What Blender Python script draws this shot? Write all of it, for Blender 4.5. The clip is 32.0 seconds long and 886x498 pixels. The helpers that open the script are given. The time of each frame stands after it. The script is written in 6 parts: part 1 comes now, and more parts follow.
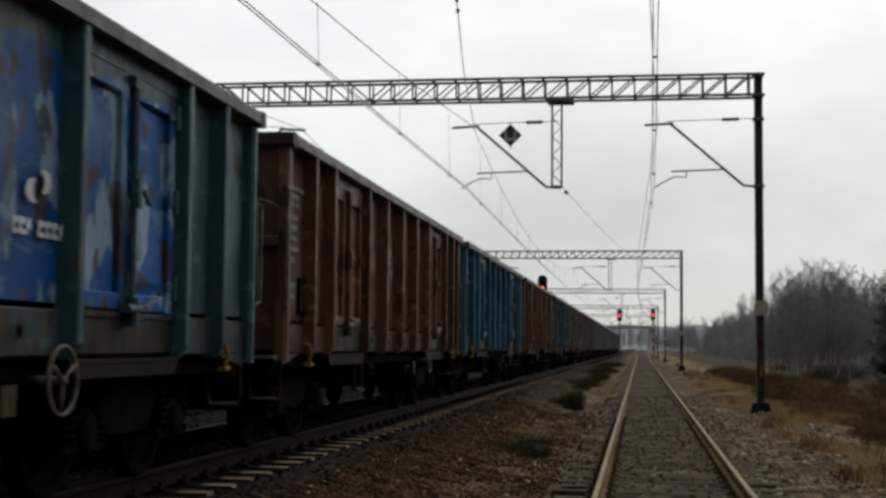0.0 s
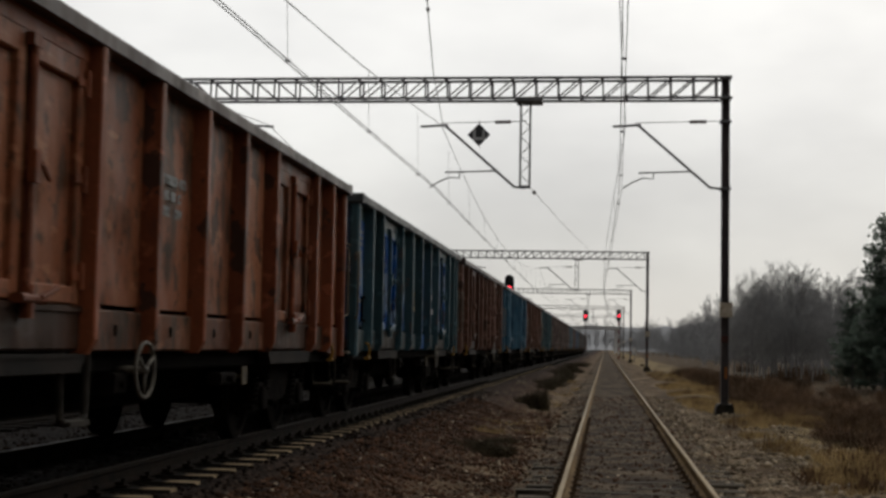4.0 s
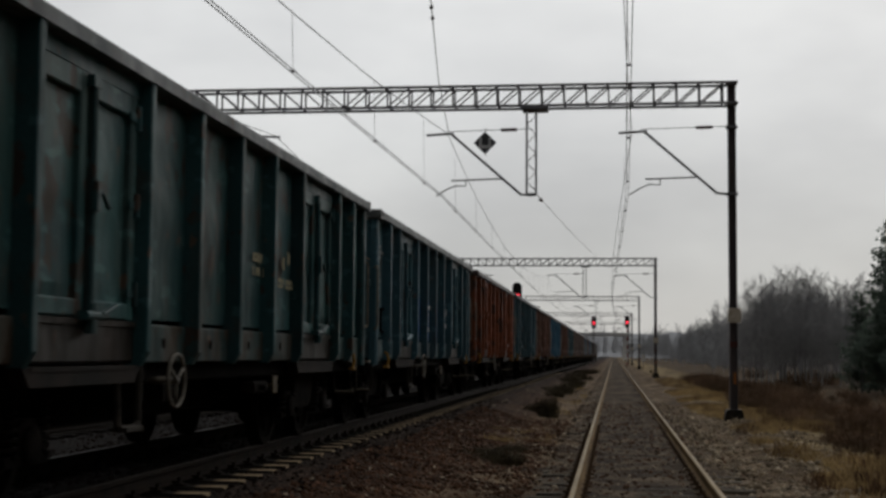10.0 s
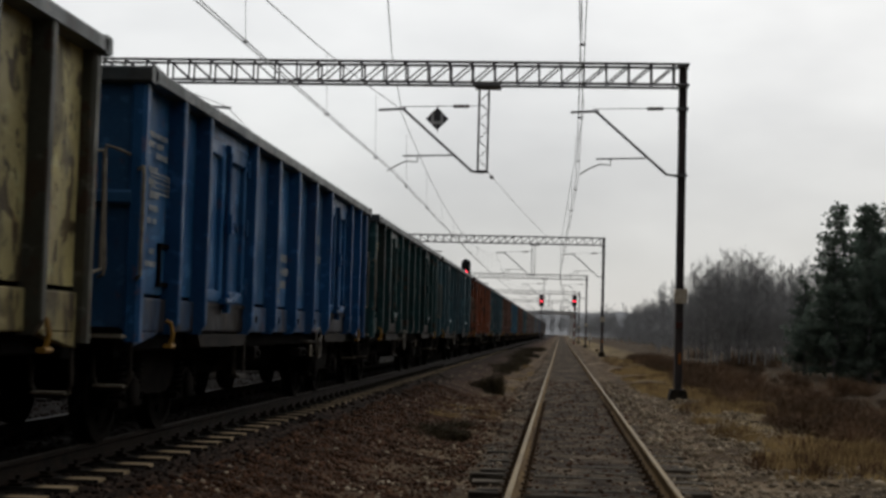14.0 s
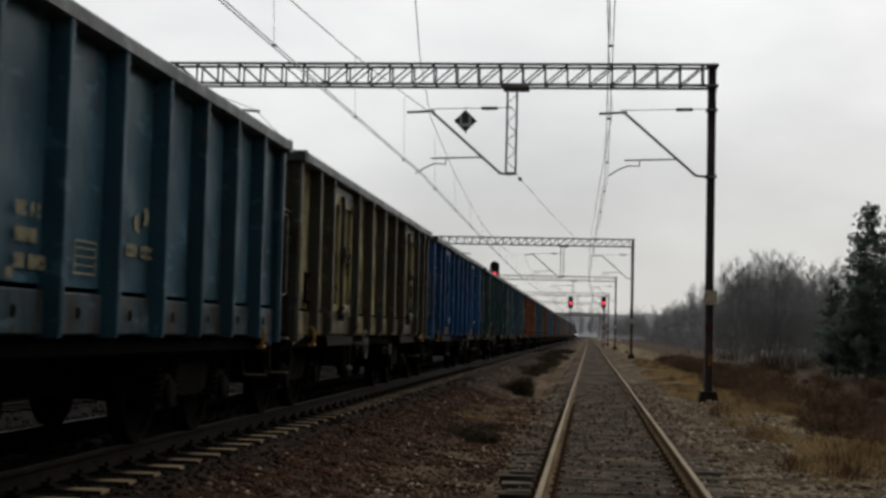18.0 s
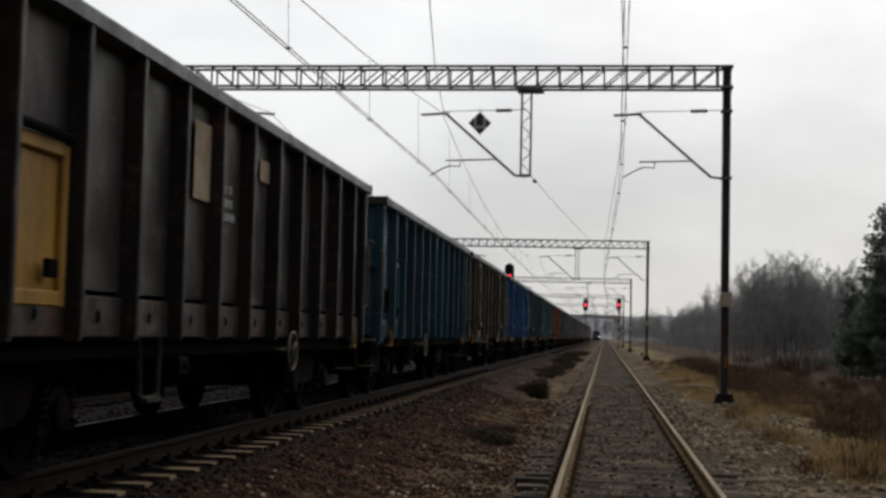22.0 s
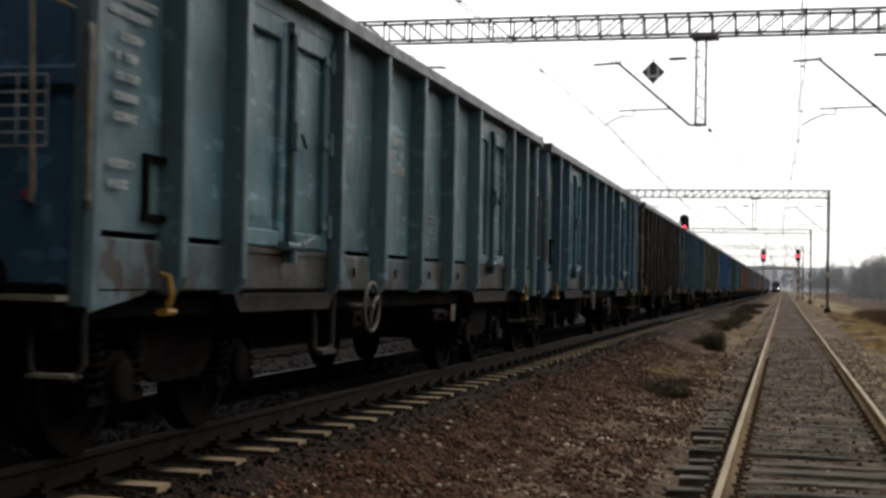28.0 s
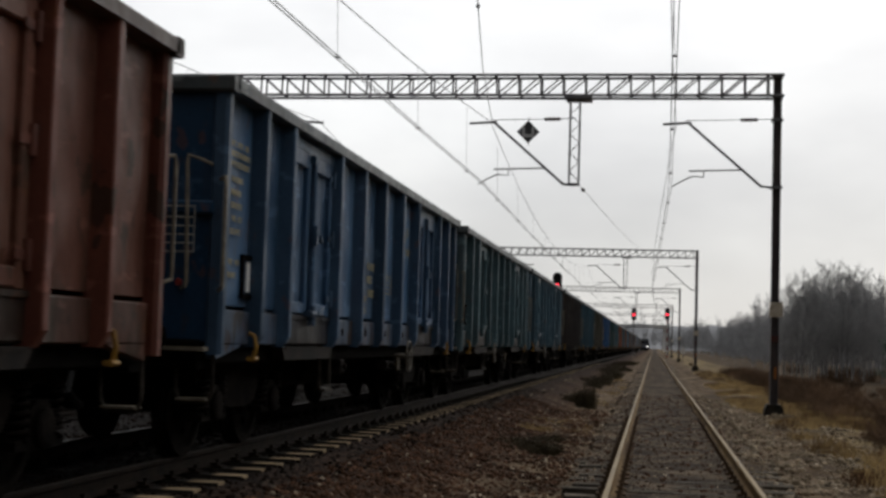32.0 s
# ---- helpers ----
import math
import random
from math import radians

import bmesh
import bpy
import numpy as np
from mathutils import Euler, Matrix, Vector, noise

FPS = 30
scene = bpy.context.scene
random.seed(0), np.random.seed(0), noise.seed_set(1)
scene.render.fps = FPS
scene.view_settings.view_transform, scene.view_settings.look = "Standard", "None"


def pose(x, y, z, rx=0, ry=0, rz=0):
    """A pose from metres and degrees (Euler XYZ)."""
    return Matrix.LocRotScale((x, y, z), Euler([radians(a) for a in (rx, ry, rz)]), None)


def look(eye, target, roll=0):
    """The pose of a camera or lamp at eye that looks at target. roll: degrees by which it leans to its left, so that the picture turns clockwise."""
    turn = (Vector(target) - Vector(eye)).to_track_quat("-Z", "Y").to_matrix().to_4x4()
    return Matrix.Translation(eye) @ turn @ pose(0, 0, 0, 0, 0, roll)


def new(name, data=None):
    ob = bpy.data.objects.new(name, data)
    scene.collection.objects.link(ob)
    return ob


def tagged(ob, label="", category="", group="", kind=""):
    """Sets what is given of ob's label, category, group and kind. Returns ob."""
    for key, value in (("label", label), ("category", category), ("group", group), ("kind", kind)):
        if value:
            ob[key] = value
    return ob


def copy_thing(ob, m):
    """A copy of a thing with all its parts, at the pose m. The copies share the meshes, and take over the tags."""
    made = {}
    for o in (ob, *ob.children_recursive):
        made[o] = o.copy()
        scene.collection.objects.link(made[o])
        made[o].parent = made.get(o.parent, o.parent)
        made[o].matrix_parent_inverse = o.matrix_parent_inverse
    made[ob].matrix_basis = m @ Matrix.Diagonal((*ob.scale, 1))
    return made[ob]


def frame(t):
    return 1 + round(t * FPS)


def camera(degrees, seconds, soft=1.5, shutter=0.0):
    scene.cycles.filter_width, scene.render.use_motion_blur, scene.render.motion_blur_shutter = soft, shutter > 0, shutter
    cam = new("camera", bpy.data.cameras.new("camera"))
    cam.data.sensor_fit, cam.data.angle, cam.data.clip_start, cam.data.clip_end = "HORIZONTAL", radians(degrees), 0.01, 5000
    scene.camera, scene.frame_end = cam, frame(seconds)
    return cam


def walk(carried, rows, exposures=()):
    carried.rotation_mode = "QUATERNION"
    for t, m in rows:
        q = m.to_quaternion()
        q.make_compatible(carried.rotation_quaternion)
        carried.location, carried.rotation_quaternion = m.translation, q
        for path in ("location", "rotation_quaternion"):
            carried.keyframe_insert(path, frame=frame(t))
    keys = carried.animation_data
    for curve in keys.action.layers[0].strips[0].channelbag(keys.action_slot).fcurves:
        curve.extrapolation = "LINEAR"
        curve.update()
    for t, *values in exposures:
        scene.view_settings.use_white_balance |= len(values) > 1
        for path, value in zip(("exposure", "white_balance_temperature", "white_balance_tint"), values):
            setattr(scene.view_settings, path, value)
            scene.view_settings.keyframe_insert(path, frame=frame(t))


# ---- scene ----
cam = camera(36.18, 32.0, soft=3.0, shutter=0.35)
PATH = [
    (0.0, pose(-0.331, 0, 1.407, 94.09, -0.51, 8.23)),
    (0.5, pose(-0.331, 0, 1.407, 94.16, -0.94, 8.09)),
    (1.0, pose(-0.331, 0, 1.407, 94.13, -0.92, 7.66)),
    (1.5, pose(-0.331, 0, 1.407, 94.06, -1.04, 7.02)),
    (2.0, pose(-0.331, 0, 1.407, 94.03, -0.88, 6.72)),
    (2.5, pose(-0.331, 0, 1.407, 94.14, -0.72, 6.83)),
    (4.5, pose(-0.331, 0, 1.407, 94.04, -1.15, 6.80)),
    (5.0, pose(-0.331, 0, 1.407, 94.23, -1.01, 6.66)),
    (5.5, pose(-0.331, 0, 1.407, 94.46, -0.86, 6.52)),
    (6.0, pose(-0.331, 0, 1.407, 94.62, -1.08, 6.32)),
    (6.5, pose(-0.331, 0, 1.407, 94.68, -0.97, 6.29)),
    (7.0, pose(-0.331, 0, 1.407, 94.68, -0.61, 6.55)),
    (7.5, pose(-0.331, 0, 1.407, 94.77, -0.33, 6.78)),
    (8.0, pose(-0.331, 0, 1.407, 94.93, -0.29, 6.99)),
    (8.5, pose(-0.331, 0, 1.407, 95.07, -0.21, 7.12)),
    (9.0, pose(-0.331, 0, 1.407, 95.04, -0.20, 7.20)),
    (9.5, pose(-0.331, 0, 1.407, 94.85, -0.09, 7.22)),
    (10.0, pose(-0.331, 0, 1.407, 94.41, -0.46, 7.16)),
    (10.5, pose(-0.331, 0, 1.407, 94.24, -0.44, 7.10)),
    (11.0, pose(-0.331, 0, 1.407, 94.79, -0.65, 6.66)),
    (11.5, pose(-0.331, 0, 1.407, 95.50, -0.88, 6.03)),
    (12.0, pose(-0.331, 0, 1.407, 95.61, -1.29, 5.46)),
    (12.5, pose(-0.331, 0, 1.407, 94.96, -1.55, 5.17)),
    (13.0, pose(-0.331, 0, 1.407, 94.30, -1.69, 5.09)),
    (13.5, pose(-0.331, 0, 1.407, 93.80, -1.64, 5.04)),
    (14.0, pose(-0.331, 0, 1.407, 93.42, -1.56, 4.95)),
    (14.5, pose(-0.331, 0, 1.407, 93.22, -1.61, 4.83)),
    (16.5, pose(-0.331, 0, 1.407, 93.36, -1.69, 4.89)),
    (17.0, pose(-0.331, 0, 1.407, 93.47, -1.67, 5.13)),
    (17.5, pose(-0.331, 0, 1.407, 93.54, -1.53, 5.59)),
    (18.0, pose(-0.331, 0, 1.407, 93.48, -1.43, 6.17)),
    (18.5, pose(-0.331, 0, 1.407, 93.23, -1.33, 7.02)),
    (19.0, pose(-0.331, 0, 1.407, 92.92, -1.03, 7.90)),
    (19.5, pose(-0.331, 0, 1.407, 92.79, -0.93, 8.43)),
    (20.0, pose(-0.331, 0, 1.407, 92.92, -0.77, 8.46)),
    (20.5, pose(-0.331, 0, 1.407, 93.25, -0.89, 8.15)),
    (21.0, pose(-0.331, 0, 1.407, 93.63, -1.04, 7.60)),
    (21.5, pose(-0.331, 0, 1.407, 93.74, -1.19, 7.14)),
    (22.0, pose(-0.331, 0, 1.407, 93.56, -1.34, 6.80)),
    (22.5, pose(-0.331, 0, 1.407, 93.40, -1.51, 6.71)),
    (23.0, pose(-0.331, 0, 1.407, 93.24, -1.79, 7.30)),
    (23.5, pose(-0.331, 0, 1.407, 92.97, -1.81, 8.51)),
    (24.0, pose(-0.331, 0, 1.407, 92.18, -1.02, 9.42)),
    (24.5, pose(-0.331, 0, 1.407, 91.41, -0.48, 9.84)),
    (26.5, pose(-0.331, 0, 1.407, 90.28, -0.96, 10.75)),
    (27.0, pose(-0.331, 0, 1.407, 90.62, -0.99, 11.72)),
    (27.5, pose(-0.331, 0, 1.407, 91.12, -0.87, 13.49)),
    (28.0, pose(-0.331, 0, 1.407, 91.39, -1.18, 14.10)),
    (28.5, pose(-0.331, 0, 1.407, 92.14, -0.78, 12.56)),
    (29.0, pose(-0.331, 0, 1.407, 92.65, -0.67, 11.31)),
    (29.5, pose(-0.331, 0, 1.407, 92.58, -0.99, 10.47)),
    (30.0, pose(-0.331, 0, 1.407, 92.50, -0.98, 9.70)),
    (30.5, pose(-0.331, 0, 1.407, 92.76, -1.13, 9.19)),
    (31.0, pose(-0.331, 0, 1.407, 93.23, -1.20, 8.85)),
    (31.5, pose(-0.331, 0, 1.407, 93.94, -1.31, 8.70)),
    (32.0, pose(-0.331, 0, 1.407, 93.87, -1.70, 8.80)),
]
EXPOSURES = [
    (0.0, 0.0, 6450, 6), (1.0, 0.0, 6650, 8), (2.0, 0.0, 6850, 9), (5.0, -0.05, 6600, 9), (7.0, 0.0, 6550, 9), (8.0, -0.1, 6550, 9),
    (9.0, -0.3, 6500, 9), (10.0, -0.35, 6500, 9), (11.0, -0.05, 6500, 9), (12.0, 0.0, 6500, 9), (13.0, -0.25, 6500, 9), (14.0, -0.1, 6500, 9),
    (17.0, -0.05, 6500, 9), (18.0, -0.1, 6500, 9), (19.0, -0.25, 6500, 9), (20.0, 0.0, 6500, 10), (21.0, 0.22, 6500, 10), (22.0, 0.0, 6500, 10),
    (23.0, -0.05, 6500, 10), (24.0, 0.0, 6500, 10), (26.5, 0.82, 6500, 10), (28.0, 0.88, 6500, 10), (29.0, 0.78, 6500, 10), (30.0, 0.65, 6500, 10),
    (31.0, 0.38, 6500, 10), (32.0, 0.08, 6500, 10),
]
walk(cam, PATH, EXPOSURES)

# ---- world and light: overcast winter day ----
world = bpy.data.worlds.new("overcast_sky")
scene.world = world
world.use_nodes = True
wn, wl = world.node_tree.nodes, world.node_tree.links
wn.clear()
w_out = wn.new("ShaderNodeOutputWorld")
w_bg = wn.new("ShaderNodeBackground")
w_sky = wn.new("ShaderNodeTexSky")
w_sky.sky_type, w_sky.sun_disc = "NISHITA", False
w_sky.sun_elevation, w_sky.sun_rotation = radians(31), radians(20)
w_dim = wn.new("ShaderNodeVectorMath")
w_dim.operation = "SCALE"
w_dim.inputs["Scale"].default_value = 0.10
w_co = wn.new("ShaderNodeTexCoord")
w_map = wn.new("ShaderNodeMapping")
w_map.inputs["Scale"].default_value = (1.0, 1.0, 2.2)
w_noise = wn.new("ShaderNodeTexNoise")
w_noise.inputs["Scale"].default_value, w_noise.inputs["Detail"].default_value = 2.6, 5.0
w_ramp = wn.new("ShaderNodeValToRGB")
w_ramp.color_ramp.elements[0].position, w_ramp.color_ramp.elements[0].color = 0.28, (0.66, 0.66, 0.67, 1)
w_ramp.color_ramp.elements[1].position, w_ramp.color_ramp.elements[1].color = 0.66, (1.02, 1.02, 1.01, 1)
w_mix = wn.new("ShaderNodeMix")
w_mix.data_type = "RGBA"
w_mix.inputs["Factor"].default_value = 0.93
wl.new(w_sky.outputs[0], w_dim.inputs[0])
wl.new(w_co.outputs["Generated"], w_map.inputs["Vector"])
wl.new(w_map.outputs[0], w_noise.inputs["Vector"])
wl.new(w_noise.outputs["Fac"], w_ramp.inputs[0])
wl.new(w_dim.outputs[0], w_mix.inputs["A"])
wl.new(w_ramp.outputs[0], w_mix.inputs["B"])
w_dot = wn.new("ShaderNodeVectorMath")
w_dot.operation = "DOT_PRODUCT"
w_dot.inputs[1].default_value = Vector((0.30, 0.80, 0.52)).normalized()
w_glow = wn.new("ShaderNodeMapRange")
w_glow.interpolation_type = "SMOOTHSTEP"
w_glow.inputs["From Min"].default_value, w_glow.inputs["From Max"].default_value = -0.5, 0.85
w_glow.inputs["To Min"].default_value, w_glow.inputs["To Max"].default_value = 0.14, 1.0
w_lit = wn.new("ShaderNodeVectorMath")
w_lit.operation = "SCALE"
wl.new(w_co.outputs["Generated"], w_dot.inputs[0])
wl.new(w_dot.outputs["Value"], w_glow.inputs["Value"])
w_z = wn.new("ShaderNodeSeparateXYZ")
w_rise = wn.new("ShaderNodeMapRange")
w_rise.interpolation_type = "SMOOTHSTEP"
w_rise.inputs["From Min"].default_value, w_rise.inputs["From Max"].default_value = 0.0, 0.24
w_rise.inputs["To Min"].default_value, w_rise.inputs["To Max"].default_value = 0.74, 1.10
w_veil = wn.new("ShaderNodeVectorMath")
w_veil.operation = "SCALE"
wl.new(w_co.outputs["Generated"], w_z.inputs[0])
wl.new(w_z.outputs["Z"], w_rise.inputs["Value"])
wl.new(w_mix.outputs["Result"], w_veil.inputs[0])
wl.new(w_rise.outputs[0], w_veil.inputs["Scale"])
wl.new(w_veil.outputs[0], w_lit.inputs[0])
wl.new(w_glow.outputs[0], w_lit.inputs["Scale"])
wl.new(w_lit.outputs[0], w_bg.inputs["Color"])
w_bg.inputs["Strength"].default_value = 1.0
wl.new(w_bg.outputs[0], w_out.inputs["Surface"])

sun_data = bpy.data.lights.new("sun", "SUN")
sun_data.energy, sun_data.angle, sun_data.color = 0.5, radians(60), (1.0, 0.97, 0.92)
sun = new("sun", sun_data)
sun.matrix_world = look((30, 80, 52), (0, 0, 0))


# ---- materials ----
def rgb(c):
    return (c[0], c[1], c[2], 1)


def material(name, colour, second, scale=4.0, rough=0.7, metal=0.0, bump=0.3, fine=40.0, stretch=(1, 1, 1), space="Object",
             spread=(0.35, 0.65), island=0.0, piece=0.0, bump_distance=0.01, emit=None, power=0.0, spec=0.25):
    """A surface of two mixed colours at a coarse and a fine scale, with relief."""
    m = bpy.data.materials.new(name)
    m.use_nodes = True
    n, l = m.node_tree.nodes, m.node_tree.links
    b = n["Principled BSDF"]
    co = n.new("ShaderNodeTexCoord")
    mp = n.new("ShaderNodeMapping")
    mp.inputs["Scale"].default_value = stretch
    l.new(co.outputs[space], mp.inputs["Vector"])
    n1 = n.new("ShaderNodeTexNoise")
    n1.inputs["Scale"].default_value, n1.inputs["Detail"].default_value = scale, 6
    n2 = n.new("ShaderNodeTexNoise")
    n2.inputs["Scale"].default_value, n2.inputs["Detail"].default_value = fine, 3
    l.new(mp.outputs[0], n1.inputs["Vector"])
    l.new(mp.outputs[0], n2.inputs["Vector"])
    ramp = n.new("ShaderNodeValToRGB")
    ramp.color_ramp.elements[0].position, ramp.color_ramp.elements[1].position = spread
    ramp.color_ramp.elements[0].color, ramp.color_ramp.elements[1].color = rgb(colour), rgb(second)
    l.new(n1.outputs["Fac"], ramp.inputs[0])
    grain = n.new("ShaderNodeMapRange")
    grain.inputs["To Min"].default_value, grain.inputs["To Max"].default_value = 0.72, 1.28
    l.new(n2.outputs["Fac"], grain.inputs["Value"])
    tint = n.new("ShaderNodeVectorMath")
    tint.operation = "SCALE"
    l.new(ramp.outputs[0], tint.inputs[0])
    l.new(grain.outputs[0], tint.inputs["Scale"])
    last = tint.outputs[0]
    if island or piece:
        src = n.new("ShaderNodeNewGeometry").outputs["Random Per Island"] if island else n.new("ShaderNodeObjectInfo").outputs["Random"]
        vary = n.new("ShaderNodeMapRange")
        vary.inputs["To Min"].default_value, vary.inputs["To Max"].default_value = 1 - (island or piece), 1 + (island or piece)
        l.new(src, vary.inputs["Value"])
        t2 = n.new("ShaderNodeVectorMath")
        t2.operation = "SCALE"
        l.new(last, t2.inputs[0])
        l.new(vary.outputs[0], t2.inputs["Scale"])
        last = t2.outputs[0]
    l.new(last, b.inputs["Base Color"])
    b.inputs["Roughness"].default_value, b.inputs["Metallic"].default_value = rough, metal
    b.inputs["Specular IOR Level"].default_value = spec
    if bump:
        bp = n.new("ShaderNodeBump")
        bp.inputs["Strength"].default_value, bp.inputs["Distance"].default_value = bump, bump_distance
        l.new(n2.outputs["Fac"], bp.inputs["Height"])
        l.new(bp.outputs[0], b.inputs["Normal"])
    if emit:
        b.inputs["Emission Color"].default_value, b.inputs["Emission Strength"].default_value = rgb(emit), power
    return m


def wagon_paint(name, base, worn, patch=None, box=None, rust=0.45, seed=0.0, flake=None):
    """Old wagon paint in the wagon's own space: fading, grime, streaks of rust, and a repainted field patch inside box (y0, y1, z0, z1)."""
    m = bpy.data.materials.new(name)
    m.use_nodes = True
    n, l = m.node_tree.nodes, m.node_tree.links
    b = n["Principled BSDF"]
    co = n.new("ShaderNodeTexCoord")
    off = n.new("ShaderNodeVectorMath")
    off.operation = "ADD"
    off.inputs[1].default_value = (seed * 7.3, seed * 3.1, seed * 5.7)
    l.new(co.outputs["Object"], off.inputs[0])

    def noise_of(scale, stretch=(1, 1, 1), detail=5):
        mp = n.new("ShaderNodeMapping")
        mp.inputs["Scale"].default_value = stretch
        l.new(off.outputs[0], mp.inputs["Vector"])
        t = n.new("ShaderNodeTexNoise")
        t.inputs["Scale"].default_value, t.inputs["Detail"].default_value = scale, detail
        l.new(mp.outputs[0], t.inputs["Vector"])
        return t.outputs["Fac"]

    def step(value, low, high):
        r = n.new("ShaderNodeMapRange")
        r.inputs["From Min"].default_value, r.inputs["From Max"].default_value = low, high
        l.new(value, r.inputs["Value"])
        return r.outputs[0]

    def mix(fac, a, c):
        x = n.new("ShaderNodeMix")
        x.data_type = "RGBA"
        l.new(fac, x.inputs["Factor"])
        for v, s in ((a, "A"), (c, "B")):
            if isinstance(v, tuple):
                x.inputs[s].default_value = rgb(v)
            else:
                l.new(v, x.inputs[s])
        return x.outputs["Result"]

    def times(a, c):
        x = n.new("ShaderNodeMath")
        x.operation = "MULTIPLY"
        l.new(a, x.inputs[0])
        if isinstance(c, float):
            x.inputs[1].default_value = c
        else:
            l.new(c, x.inputs[1])
        return x.outputs[0]

    colour = mix(step(noise_of(1.1), 0.38, 0.62), base, worn)
    colour = mix(times(step(noise_of(0.7, (1, 1, 0.35)), 0.5, 0.75), 0.6), colour, tuple(c * 0.45 for c in base))
    if patch:
        sep = n.new("ShaderNodeSeparateXYZ")
        wob = n.new("ShaderNodeVectorMath")
        wob.operation = "MULTIPLY_ADD"
        wn_ = n.new("ShaderNodeTexNoise")
        wn_.inputs["Scale"].default_value = 2.5
        l.new(co.outputs["Object"], wn_.inputs["Vector"])
        l.new(wn_.outputs["Color"], wob.inputs[0])
        wob.inputs[1].default_value = (0.25, 0.25, 0.25)
        l.new(co.outputs["Object"], wob.inputs[2])
        l.new(wob.outputs[0], sep.inputs[0])
        inside = None
        for y0, y1, z0, z1 in box:
            y0, y1, z0, z1 = y0 + 0.12, y1 + 0.12, z0 + 0.12, z1 + 0.12
            one = times(times(step(sep.outputs["Y"], y0 - 0.02, y0 + 0.02), step(sep.outputs["Y"], y1 + 0.02, y1 - 0.02)),
                        times(step(sep.outputs["Z"], z0 - 0.02, z0 + 0.02), step(sep.outputs["Z"], z1 + 0.02, z1 - 0.02)))
            if inside is None:
                inside = one
            else:
                both = n.new("ShaderNodeMath")
                both.operation = "MAXIMUM"
                l.new(inside, both.inputs[0])
                l.new(one, both.inputs[1])
                inside = both.outputs[0]
        colour = mix(inside, colour, patch)
        if flake:
            colour = mix(times(times(step(noise_of(2.2, (1, 1.3, 0.6), 9), 0.54, 0.565), inside), 0.8), colour, flake)
    colour = mix(times(step(noise_of(2.2, (1, 1, 0.22)), 0.52, 0.78), rust), colour, (0.085, 0.042, 0.025))
    colour = mix(times(step(noise_of(9.0, (1, 1, 0.5)), 0.60, 0.70), rust * 0.9), colour, (0.045, 0.03, 0.024))
    colour = mix(times(step(noise_of(5.0, (1, 0.5, 1.4)), 0.60, 0.66), 0.35), colour, tuple(min(0.5, c * 2.2 + 0.03) for c in worn))
    colour = mix(times(step(noise_of(7.0, (1, 1, 0.6)), 0.645, 0.69), rust), colour, (0.15, 0.058, 0.024))
    if rust > 0.38:
        colour = mix(times(times(step(noise_of(3.6, (1, 1.2, 0.8)), 0.57, 0.59), step(noise_of(0.55), 0.46, 0.53)), 0.85), colour, (0.040, 0.024, 0.016))
    if rust > 0.45:
        colour = mix(times(step(noise_of(3.4, (1, 1, 0.4)), 0.53, 0.62), 0.75), colour, (0.036, 0.026, 0.016))
        colour = mix(times(step(noise_of(13.0, (1, 1, 0.7)), 0.58, 0.66), 0.7), colour, (0.022, 0.018, 0.012))
    grain = n.new("ShaderNodeMapRange")
    grain.inputs["To Min"].default_value, grain.inputs["To Max"].default_value = 0.75, 1.25
    l.new(noise_of(30.0), grain.inputs["Value"])
    each = n.new("ShaderNodeMapRange")  # every panel has weathered in its own way
    each.inputs["To Min"].default_value, each.inputs["To Max"].default_value = 0.76, 1.26
    l.new(n.new("ShaderNodeObjectInfo").outputs["Random"], each.inputs["Value"])
    tint = n.new("ShaderNodeVectorMath")
    tint.operation = "SCALE"
    l.new(colour, tint.inputs[0])
    l.new(times(grain.outputs[0], each.outputs[0]), tint.inputs["Scale"])
    l.new(tint.outputs[0], b.inputs["Base Color"])
    gloss = n.new("ShaderNodeMapRange")
    gloss.inputs["To Min"].default_value, gloss.inputs["To Max"].default_value = 0.36, 0.62
    l.new(noise_of(3.0), gloss.inputs["Value"])
    l.new(gloss.outputs[0], b.inputs["Roughness"])
    b.inputs["Specular IOR Level"].default_value = 0.18
    bp = n.new("ShaderNodeBump")
    bp.inputs["Strength"].default_value, bp.inputs["Distance"].default_value = 0.7, 0.09
    l.new(noise_of(1.9, (1, 1, 0.7), 2), bp.inputs["Height"])
    l.new(bp.outputs[0], b.inputs["Normal"])
    return m


